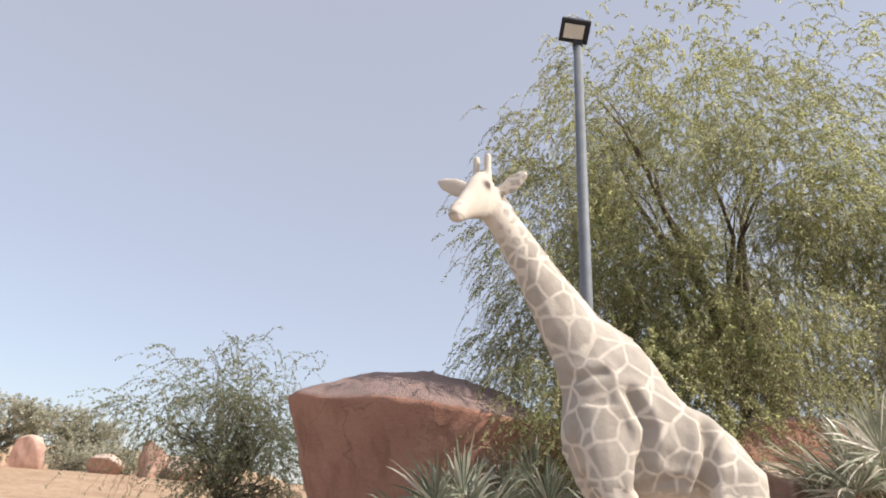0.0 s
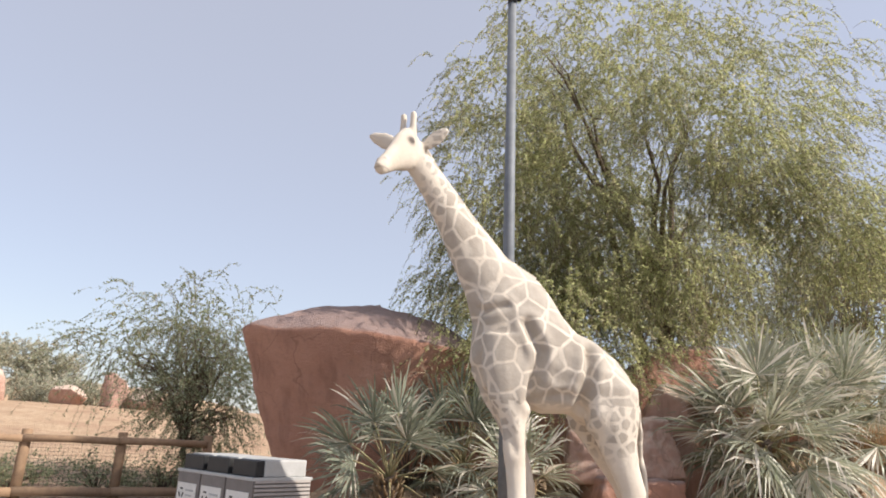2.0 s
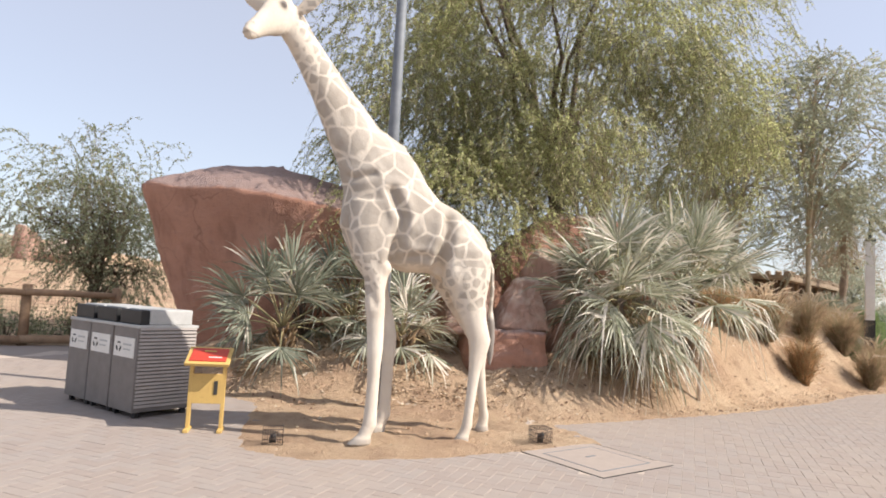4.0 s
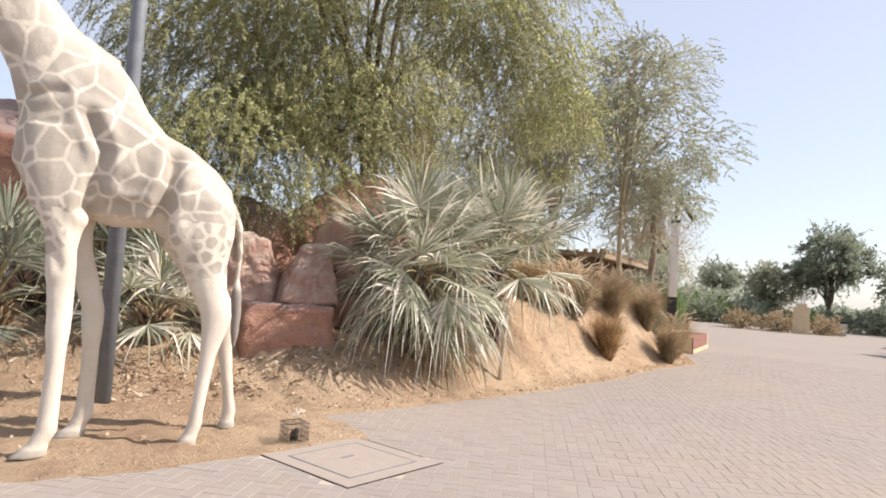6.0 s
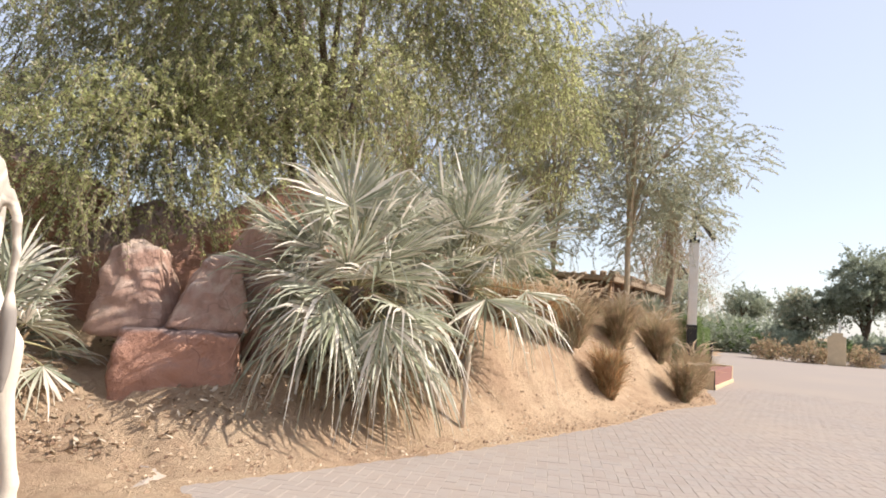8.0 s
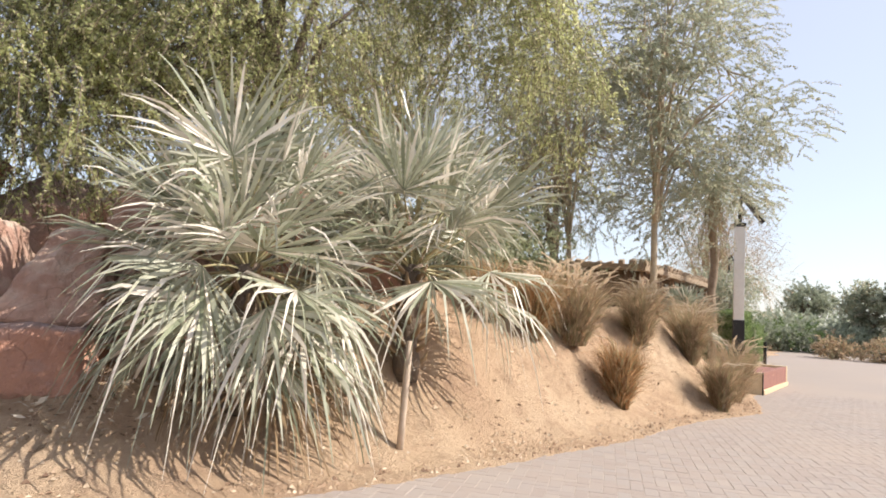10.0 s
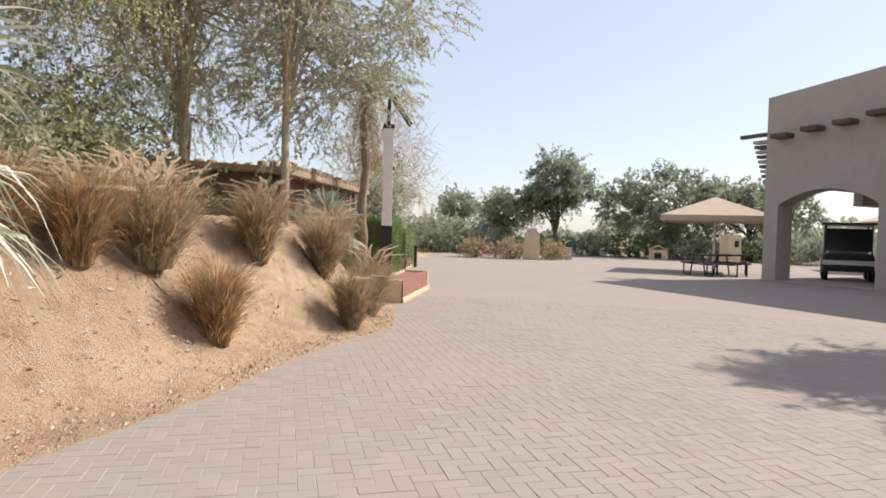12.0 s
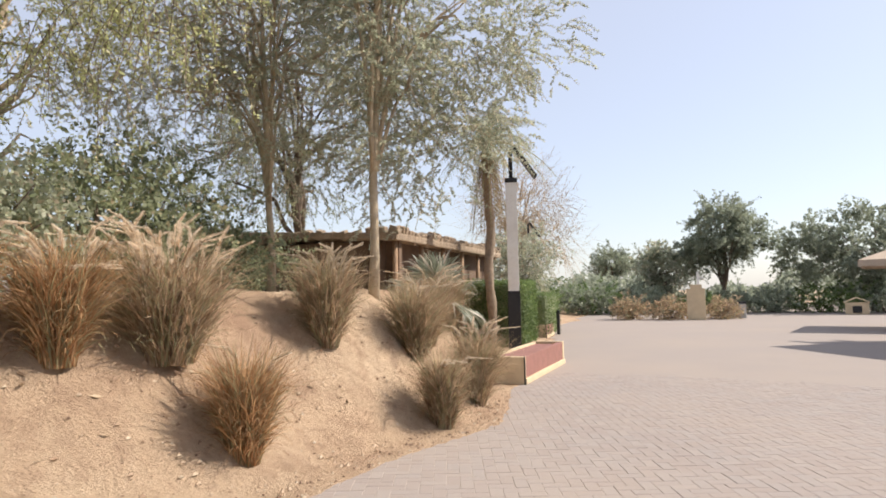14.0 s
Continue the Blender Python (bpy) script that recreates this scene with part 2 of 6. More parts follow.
def tubes_mesh(name, list_of, mat, sides=6):
    verts, faces = [], []
    for pts, radii in list_of:
        v, f = tube(pts, radii, sides)
        o = len(verts)
        verts += v
        faces += [tuple(i + o for i in q) for q in f]
    return smooth(mesh_of(name, verts, faces, mat))


# ---- ground ----
EDGE = [(2.75, 6.5), (3.6, 6.9), (4.55, 7.4), (5.25, 7.75), (6.1, 8.25), (6.9, 8.8), (7.6, 9.25), (8.15, 9.65), (8.9, 10.3), (9.66, 10.9), (10.4, 11.3),
        (11.2, 11.75), (11.75, 12.5), (12.6, 13.9), (15.0, 16.2), (16.6, 18.4), (18.9, 22.0), (21.6, 26.2), (26.4, 31.4), (36, 42), (60, 70)]
SAND_FRONT = [(-0.75, 6.9), (-0.55, 5.4), (-0.35, 4.75), (0.25, 4.5), (1.27, 4.72), (2.25, 5.2), (3.1, 5.62), (2.95, 6.2), (2.75, 6.5)]
TOE = [(-40, -8), (-14, 7.5), (-7.84, 11.25), (-5.2, 12.8), (-4.0, 11.0), (-2.6, 8.6), (-0.75, 7.0)]


def along(line, p):
    """Signed distance from p to an open line (plus: on its left) and the share of the way along."""
    best, out = 1e9, (0, 0)
    for i in range(len(line) - 1):
        a, b = np.array(line[i]), np.array(line[i + 1])
        ab = b - a
        t = ((p[..., 0] - a[0]) * ab[0] + (p[..., 1] - a[1]) * ab[1]) / (ab @ ab)
        t = np.clip(t, 0, 1)
        dx, dy = p[..., 0] - a[0] - t * ab[0], p[..., 1] - a[1] - t * ab[1]
        d = np.hypot(dx, dy)
        s = np.sign(ab[0] * dy - ab[1] * dx)
        s = np.where(s == 0, 1, s)
        if i == 0:
            best, sign, way = d, s, i + t
        else:
            near = d < best
            best, sign, way = np.where(near, d, best), np.where(near, s, sign), np.where(near, i + t, way)
    return best * sign, way


BORDER = TOE + SAND_FRONT[1:] + EDGE[1:]
BANK = TOE + [(0.4, 6.95), (1.6, 6.9), (2.6, 6.75)] + EDGE[1:]


def step(x, a, b):
    t = np.clip((x - a) / (b - a), 0, 1)
    return t * t * (3 - 2 * t)


def sand_side(p):
    """How far p lies inside the sand (plus) or the paving (minus)."""
    return along(BORDER, p)[0]


def height(p):
    """The ground's height at points p (..., 2)."""
    p = np.asarray(p, dtype=float)
    d, way = along(BANK, p)
    x, y = p[..., 0], p[..., 1]
    east = step(x, 3.0, 5.5)
    fade = 1 - step(x, 11.9, 13.6)
    steep = 1.45 * step(d, 0.3, 2.05) * fade + 0.25 * step(d, 0.5, 3) * (1 - fade)
    gentle = 0.62 * step(d, 0.0, 1.7) + 0.6 * step(d, 1.6, 4.5)
    west = 1 - step(x, -4.5, -2.0)
    h = east * steep + (1 - east) * gentle * (1 - west) + west * 0.12 * step(d, 1, 6)
    far = step(d, 3, 27) * 2.1 * step(-x, 2, 9)
    rough = 0.03 * np.sin(2.1 * x + 1.3 * y) * np.sin(1.7 * y - 0.9 * x) + 0.018 * np.sin(5.3 * x) * np.sin(4.7 * y + 1.1 * x)
    h = h + far + rough * step(d, 0.2, 1.5)
    s = sand_side(p)
    return h + np.where(s > 0, 0.012 * step(s, 0, 0.25), -0.05 * step(-s, 0.0, 0.12))


def ground_z(x, y):
    return float(height(np.array([x, y])))


def spaced(fine_a, fine_b, fine, far_a, far_b):
    out = list(np.arange(fine_a, fine_b, fine))
    s, v = fine, fine_b
    while v < far_b:
        out.append(v)
        s *= 1.16
        v += s
    out.append(far_b)
    s, v, low = fine, fine_a, []
    while v > far_a:
        s *= 1.16
        v -= s
        low.append(v)
    return np.array([far_a] + sorted(low)[1:] + out)


def build_ground():
    xs, ys = spaced(-3, 14.5, 0.09, -900, 900), spaced(3.8, 15.5, 0.09, -900, 900)
    gx, gy = np.meshgrid(xs, ys, indexing="xy")
    p = np.stack([gx, gy], -1)
    z = height(p)
    rng = np.random.default_rng(3)
    inside = sand_side(p)
    fine = (inside > 0.05) & (gx > -4) & (gx < 15) & (gy > 3) & (gy < 16)
    lumps = np.zeros(z.shape)
    for i, j in zip(*np.nonzero(fine)):  # washed runnels and clods
        q = Vector((gx[i, j], gy[i, j], 0))
        lumps[i, j] = 0.05 * noise.fractal(q * 1.7, 0.8, 2.1, 3) + 0.024 * noise.noise(q * 5.3)
    z = z + lumps * step(inside, 0.05, 0.5) + np.where(inside > 0.15, rng.normal(0, 0.006, z.shape), 0)
    v = np.stack([gx, gy, z], -1).reshape(-1, 3)
    n, m = len(xs), len(ys)
    i = np.arange(n * m).reshape(m, n)
    f = np.stack([i[:-1, :-1], i[:-1, 1:], i[1:, 1:], i[1:, :-1]], -1).reshape(-1, 4)
    me = smooth(mesh_of("ground", v.tolist(), f.tolist(), SAND))
    return tagged(put("ground", me), "tawny sand with loose grit and banked earth", "ground", kind="structure")


build_ground()


# ---- giraffe statue ----
G_AT, G_F = Vector((0.70, 5.38, 0)), Vector((-0.965, -0.265, 0)).normalized()
G_N = Vector((-G_F.y, G_F.x, 0))  # to the statue's left side


def gp(u, w, s=0.0):
    """A point of the statue: u ahead, w up, s to its left."""
    return G_AT + G_F * u + G_N * s + Vector((0, 0, w))


def loft(rings, sides=18):
    """rings: (centre, half thickness across the path in the side plane, half width, direction of thickness)."""
    verts, faces = [], []
    for c, a, b, d, side in rings:
        for k in range(sides):
            t = 2 * math.pi * k / sides
            verts.append(c + d * (a * math.cos(t)) + side * (b * math.sin(t)))
    for i in range(len(rings) - 1):
        for k in range(sides):
            a, b = i * sides + k, i * sides + (k + 1) % sides
            faces.append((a, b, b + sides, a + sides))
    faces.append(tuple(range(sides - 1, -1, -1)))
    faces.append(tuple(range(len(verts) - sides, len(verts))))
    return verts, faces


def between(a, b, half_width, shift=0.0, b_shift=None):
    """A ring spanning two outline points (u, w) of the side view."""
    pa, pb = gp(*a, shift), gp(*b, shift if b_shift is None else b_shift)
    d = pb - pa
    return ((pa + pb) / 2, d.length / 2, half_width, d.normalized(), G_N)


def giraffe_mat():
    m = Mat("painted_giraffe_skin", 0.75, 0, 0.25)
    at = m.t.nodes.new("ShaderNodeAttribute")
    at.attribute_name = "skin"
    sep = m.t.nodes.new("ShaderNodeSeparateColor")
    m.link(at.outputs["Color"], sep.inputs[0])
    patch, small, dark = sep.outputs[0], sep.outputs[1], sep.outputs[2]
    co = m.coords("World")
    warp = m.node("ShaderNodeTexNoise", Scale=4.0, Detail=3.0)
    m.link(co, warp.inputs["Vector"])
    vec = m.mix(co, warp.outputs["Color"], 0.06)
    lines = []
    for s, w0, w1 in ((5.3, 0.028, 0.085), (10.5, 0.10, 0.2)):
        v = m.node("ShaderNodeTexVoronoi", Scale=s, Randomness=0.85)
        v.feature = "DISTANCE_TO_EDGE"
        m.link(vec, v.inputs["Vector"])
        lines.append(m.ramp(v.outputs["Distance"], [(w0, (0, 0, 0)), (w1, (1, 1, 1))]))
    spot = m.mix(lines[0], lines[1], m.ramp(small, [(0.45, (0, 0, 0)), (0.55, (1, 1, 1))]))
    spot = m.mix((0, 0, 0), spot, patch)
    cream = m.mix((0.64, 0.575, 0.49), (0.56, 0.49, 0.405), m.ramp(m.noise(co, 3, 6), [(0.4, (0, 0, 0)), (0.7, (1, 1, 1))]))
    tan = m.mix((0.475, 0.425, 0.365), (0.36, 0.315, 0.265), m.ramp(m.noise(co, 2.6, 5), [(0.38, (0, 0, 0)), (0.64, (1, 1, 1))]))
    c = m.mix(cream, tan, spot)
    c = m.mix(c, (0.16, 0.14, 0.13), dark)
    c = m.mix(c, (0.45, 0.36, 0.26), m.ramp(m.noise(co, 11, 8, 0.7), [(0.6, (0, 0, 0)), (0.8, (0.4, 0.4, 0.4))]))
    h = m.mix(m.noise(co, 30, 5), spot, 0.25)
    m.color(c).bump(h, 0.35, 0.012)
    return m.m


def giraffe():
    solids = []
    # trunk and neck: top outline, under outline, half width, lean to the left
    spine = [((-1.12, 1.85), (-1.06, 1.62), 0.08, 0), ((-1.08, 2.0), (-1.0, 1.45), 0.19, 0), ((-0.95, 2.14), (-0.86, 1.45), 0.26, 0), ((-0.75, 2.28), (-0.68, 1.52), 0.30, 0),
             ((-0.55, 2.36), (-0.5, 1.62), 0.32, 0), ((-0.42, 2.50), (-0.24, 1.61), 0.33, 0), ((-0.32, 2.68), (0.05, 1.70), 0.30, 0),
             ((-0.2, 2.83), (0.30, 1.80), 0.27, 0), ((-0.05, 2.91), (0.42, 2.02), 0.23, 0.0), ((0.1, 2.99), (0.40, 2.34), 0.18, 0.005),
             ((0.25, 3.15), (0.48, 2.62), 0.15, 0.01), ((0.42, 3.32), (0.61, 2.88), 0.13, 0.02), ((0.62, 3.56), (0.76, 3.2), 0.115, 0.035),
             ((0.80, 3.78), (0.92, 3.49), 0.10, 0.05), ((0.93, 3.95), (1.03, 3.66), 0.09, 0.06), ((1.0, 4.05), (1.10, 3.75), 0.085, 0.065)]
    solids.append(loft([between(a, b, w, s) for a, b, w, s in spine]))
    # head, turned to its left: a runs ahead from the top of the neck
    cos_t, sin_t = math.cos(radians(48)), math.sin(radians(48))
    hf, hn = G_F * cos_t + G_N * sin_t, G_N * cos_t - G_F * sin_t

    def hp(a, w, s=0.0):
        return gp(1.06, w, 0.065) + hf * (a * 1.38) + hn * s

    def hring(a, b, width):
        pa, pb = hp(*a), hp(*b)
        d = pb - pa
        return ((pa + pb) / 2, d.length / 2, width, d.normalized(), hn)

    solids.append(loft([hring((-0.10, 4.04), (0.0, 3.76), 0.08), hring((0.02, 4.12), (0.04, 3.72), 0.10), hring((0.11, 4.12), (0.09, 3.69), 0.11), hring((0.185, 4.01), (0.15, 3.66), 0.09), hring((0.25, 3.87), (0.21, 3.62), 0.068),
                        hring((0.315, 3.75), (0.27, 3.57), 0.056), hring((0.37, 3.66), (0.32, 3.53), 0.058), hring((0.395, 3.60), (0.35, 3.52), 0.042)]))
    for s in (-0.055, 0.055):
        solids.append(loft([(hp(0.07, w, s), r, r, hf, hn) for w, r in ((4.02, 0.046), (4.12, 0.036), (4.20, 0.031), (4.25, 0.034), (4.285, 0.030), (4.30, 0.014))], 10))
    # ears and brow
    for k in (-1, 1):
        rings = []
        for q, a in ((0, 0.035), (0.25, 0.075), (0.55, 0.088), (0.85, 0.06), (1.0, 0.02)):
            c = hp((-0.03 - 0.05 * q) if k > 0 else 0.02 + 0.05 * q, 3.98 + 0.17 * q, k * (0.08 + (0.24 if k > 0 else 0.36) * q))
            rings.append((c, a, 0.024, (Vector((0, 0, 1)) * 0.95 - hn * (0.35 * k)).normalized(), hf))
        solids.append(loft(rings, 10))
        solids.append(loft([(hp(0.12, 3.965, k * 0.085), 0.035, 0.045, Vector((0, 0, 1)), hf), (hp(0.12, 3.965, k * 0.118), 0.02, 0.025, Vector((0, 0, 1)), hf)], 10))
        solids.append(loft([(hp(0.345, 3.67, k * 0.02), 0.018, 0.02, Vector((0, 0, 1)), hf), (hp(0.345, 3.67, k * 0.05), 0.014, 0.016, Vector((0, 0, 1)), hf)], 8))
    eye_at = [hp(0.125, 3.965, k * 0.118) for k in (-1, 1)]
    nose_at = [hp(0.35, 3.675, k * 0.052) for k in (-1, 1)]
    ear_root = hp(0.0, 3.95)
    # legs: front and back outline at each height, foot's place sideways
    front = [(2.25, -0.10, 0.36, 0.11), (1.95, -0.10, 0.36, 0.12), (1.71, -0.08, 0.28, 0.115), (1.54, -0.05, 0.20, 0.095), (1.41, -0.03, 0.165, 0.08), (1.15, -0.045, 0.13, 0.068), (0.97, -0.05, 0.11, 0.07),
             (0.85, -0.05, 0.105, 0.072), (0.7, -0.04, 0.085, 0.062), (0.55, -0.04, 0.08, 0.052), (0.3, -0.04, 0.085, 0.05), (0.17, -0.045, 0.095, 0.056), (0.09, -0.0, 0.13, 0.055), (0.05, -0.0, 0.18, 0.065), (0.0, -0.0, 0.235, 0.07)]
    hind = [(1.98, -0.95, -0.6, 0.12), (1.85, -1.10, -0.55, 0.16), (1.6, -1.10, -0.57, 0.155), (1.4, -1.07, -0.69, 0.13), (1.2, -1.09, -0.80, 0.10), (1.1, -1.12, -0.86, 0.085), (0.98, -1.16, -0.92, 0.075), (0.88, -1.14, -0.94, 0.065),
            (0.68, -1.08, -0.955, 0.05), (0.5, -1.06, -0.955, 0.045), (0.25, -1.04, -0.945, 0.047), (0.16, -1.045, -0.935, 0.053), (0.09, -1.02, -0.91, 0.052), (0.05, -1.02, -0.88, 0.06), (0.0, -1.02, -0.86, 0.065)]
    for prof, feet in ((front, ((0.03, 0.24), (-0.22, -0.25))), (hind, ((0.09, 0.24), (-0.33, -0.26)))):
        for du, side in feet:
            rings = []
            for w, b, f, hw in prof:
                k = 1 - min(w / 1.5, 1)
                s = side * (0.72 + 0.28 * k)
                swing = min(1.0, max(0.0, (1.9 - w) / 0.9)) if side < 0 and prof is front else k
                rings.append((gp((b + f) / 2 + du * swing, w + 0.006, s), (f - b) / 2, hw, G_F, G_N))
            solids.append(loft(rings, 14))
    # tail with a dark tuft
    tail = [((-1.11, 1.84), 0.035), ((-1.17, 1.70), 0.03), ((-1.19, 1.5), 0.024), ((-1.185, 1.28), 0.022), ((-1.19, 1.15), 0.045), ((-1.20, 1.0), 0.042), ((-1.20, 0.85), 0.036), ((-1.20, 0.72), 0.014)]
    solids.append(tube([gp(u, w, 0.03) for (u, w), _ in tail], [r for _, r in tail], 10))
    # mane ridge down the neck
    mane = [(0.97, 4.06), (0.80, 3.80), (0.62, 3.585), (0.42, 3.345), (0.25, 3.17), (0.1, 3.005), (-0.05, 2.92), (-0.2, 2.84)]
    solids.append(tube([gp(u, w, 0.065 * max(0, min(1, (u - 0.1)))) for u, w in mane], [0.018] * len(mane), 8))
    bm = bmesh.new()
    for v, f in solids:
        made = [bm.verts.new(p) for p in v]
        for q in f:
            bm.faces.new([made[i] for i in q])
    bmesh.ops.recalc_face_normals(bm, faces=bm.faces)
    me = bpy.data.meshes.new("giraffe_statue")
    bm.to_mesh(me)
    bm.free()
    ob = new("shape", me)
    re = ob.modifiers.new("merge", "REMESH")
    re.mode, re.voxel_size = "VOXEL", 0.014
    sm = ob.modifiers.new("soften", "SMOOTH")
    sm.factor, sm.iterations = 0.5, 6
    done = bpy.data.meshes.new_from_object(ob.evaluated_get(bpy.context.evaluated_depsgraph_get()))
    bpy.data.objects.remove(ob)
    done.name = "giraffe_statue"
    n = len(done.vertices)
    co = np.empty(3 * n, dtype=np.float32)
    done.vertices.foreach_get("co", co)
    co = co.reshape(-1, 3)
    rel = co - np.array(G_AT)
    u, s, w = rel @ np.array(G_F), rel @ np.array(G_N), co[:, 2]
    # muscle grooves behind the shoulder, before the thigh and at the root of the neck
    nor = np.empty(3 * n, dtype=np.float32)
    done.vertices.foreach_get("normal", nor)
    nor = nor.reshape(-1, 3)
    flank = step(np.abs(s), 0.08, 0.16)
    push = np.zeros(n)
    for line, deep, wide in (([(-0.02, 2.36), (-0.13, 2.12), (-0.10, 1.92), (-0.06, 1.72)], 0.036, 0.04), ([(-0.60, 2.14), (-0.58, 1.95), (-0.53, 1.75), (-0.55, 1.58)], 0.05, 0.045),
                             ([(0.50, 2.50), (0.34, 2.46), (0.16, 2.52)], 0.022, 0.03), ([(0.30, 1.66), (0.16, 1.5), (0.08, 1.3)], 0.012, 0.035), ([(-0.40, 1.78), (-0.15, 1.74)], 0.012, 0.03)):
        gap = np.abs(along(line, np.stack([u, w], -1))[0])
        push = push + deep * (1.25 * np.exp(-(gap / wide) ** 2) - 0.5 * np.exp(-((gap - 2.4 * wide) / (1.3 * wide)) ** 2))
    co = co - nor * (push * flank)[:, None].astype(np.float32)
    done.vertices.foreach_set("co", co.ravel())
    patch = step(w, 1.15, 1.4) * (1 - step(u, 1.02, 1.10))
    belly = (u > -0.6) & (u < 0.05) & (w < 1.72)
    patch = np.where(belly, patch * step(w, 1.64, 1.74), patch)
    small = 1 - step(w, 1.62, 1.78)
    small = np.where((u > 0.72), 0.75, small)
    hoof = (1 - step(w, 0.055, 0.075))
    tuft = (1 - step(w, 1.17, 1.24)) * (u < -1.145) * (np.abs(s - 0.03) < 0.06) * (w > 0.5) * (w < 1.3)
    def near(points, size):
        return sum(np.exp(-((co - np.array(p)) ** 2).sum(1) / size ** 2) for p in points)

    eye, nostril = near(eye_at, 0.045), near(nose_at, 0.016)
    jaw = np.array(hp(0.34, 3.57))
    mouth = np.exp(-((w - 3.575) / 0.007) ** 2) * (((co - jaw) ** 2).sum(1) < 0.0081)
    face = ((co - np.array(ear_root)) ** 2).sum(1) < 0.26
    patch = np.where(face & (w > 3.5), patch * (1 - step(u, 0.93, 0.99)), patch)
    dark = np.clip(0.45 * hoof + 0.8 * tuft + 1.5 * eye + 0.8 * nostril + 0.5 * mouth, 0, 1)
    col = np.stack([patch, small, dark, np.ones(n)], -1).astype(np.float32)
    layer = done.color_attributes.new("skin", "FLOAT_COLOR", "POINT")
    layer.data.foreach_set("color", col.ravel())
    done.materials.clear()
    done.materials.append(giraffe_mat())
    smooth(done)
    ob = new("giraffe_statue", done)
    return tagged(ob, "cream giraffe statue with faded grey-brown patches, standing on sand", "statue")


giraffe()


# ---- trees ----
def crown_quads(rng, ellipsoids, twigs, leaves, size, droop=0.5, length=0.7, shell=0.55, flat=0.0, clump=0):
    """Twigs in a crown of ellipsoids: returns leaf quads (n,4,3) and twig polylines (k,5,3)."""
    vol = np.array([e[3] * e[4] * e[5] * (e[6] if len(e) > 6 else 1) for e in ellipsoids])
    pick = rng.choice(len(ellipsoids), twigs, p=vol / vol.sum())
    e = np.array([x[:6] for x in ellipsoids])[pick]
    d = rng.normal(size=(twigs, 3))
    d /= np.linalg.norm(d, axis=1, keepdims=True)
    lump = 1 + 0.16 * np.sin(7 * d[:, :1] + 3 * pick[:, None]) * np.sin(6 * d[:, 1:2] + 5 * d[:, 2:])
    r = (shell + (1 - shell) * rng.random((twigs, 1))) ** 0.7 * lump * (0.9 + 0.2 * rng.random((twigs, 1)))
    start = e[:, :3] + d * r * e[:, 3:]
    if clump:  # gather the twigs into sprays with gaps between
        heads = max(1, twigs // clump)
        own = rng.integers(0, heads, twigs)
        start = start[own] + rng.normal(0, 1, (twigs, 3)) * np.array([0.24, 0.24, 0.17])
        d = d[own]
    out = d * np.array([1, 1, 0.6]) + rng.normal(0, 0.5, (twigs, 3))
    out[:, 2] *= 1 - flat
    out /= np.linalg.norm(out, axis=1, keepdims=True)
    ln = length * (0.5 + rng.random((twigs, 1)))
    q = np.linspace(0, 1, 5)[None, :, None]
    curve = start[:, None] + out[:, None] * ln[:, None] * q * (1 - 0.35 * droop * q) - np.array([0, 0, 1.0]) * (ln[:, None] * droop * q ** 2)
    k = twigs * leaves
    t = rng.random((twigs, leaves)) * 3.999
    i = t.astype(int)
    f = (t - i)[..., None]
    rows = np.arange(twigs)[:, None]
    p = curve[rows, i] * (1 - f) + curve[rows, i + 1] * f
    axis = curve[rows, i + 1] - curve[rows, i]
    axis = axis / np.linalg.norm(axis, axis=-1, keepdims=True)
    side = rng.normal(size=(twigs, leaves, 3))
    side -= axis * (side * axis).sum(-1, keepdims=True)
    side /= np.linalg.norm(side, axis=-1, keepdims=True)
    along_leaf = 0.55 * axis + side * 0.85
    wide = np.cross(along_leaf, rng.normal(size=(twigs, leaves, 3)))
    wide /= np.linalg.norm(wide, axis=-1, keepdims=True) + 1e-6
    s = (size[0] * (0.6 + 0.8 * rng.random((twigs, leaves, 1))))
    tip = p + along_leaf * s
    w = wide * s * size[1]
    mid = p + along_leaf * s * 0.5
    quad = np.stack([p, mid + w, tip, mid - w], axis=2).reshape(-1, 4, 3)
    return quad, curve


def twig_mesh(name, curves, mat, r=0.006):
    """Three-sided twigs as one mesh."""
    n, k, _ = curves.shape
    ring = np.array([[1, 0, 0], [-0.5, 0.87, 0], [-0.5, -0.87, 0]]) * r
    taper = np.linspace(1, 0.35, k)[None, :, None, None]
    v = (curves[:, :, None, :] + ring[None, None] * taper).reshape(-1, 3)
    idx = np.arange(n * k * 3).reshape(n, k, 3)
    f = []
    for s in range(3):
        a, b = idx[:, :-1, s], idx[:, :-1, (s + 1) % 3]
        c, d = idx[:, 1:, (s + 1) % 3], idx[:, 1:, s]
        f.append(np.stack([a, b, c, d], -1).reshape(-1, 4))
    return mesh_of(name, v.tolist(), np.concatenate(f).tolist(), mat)


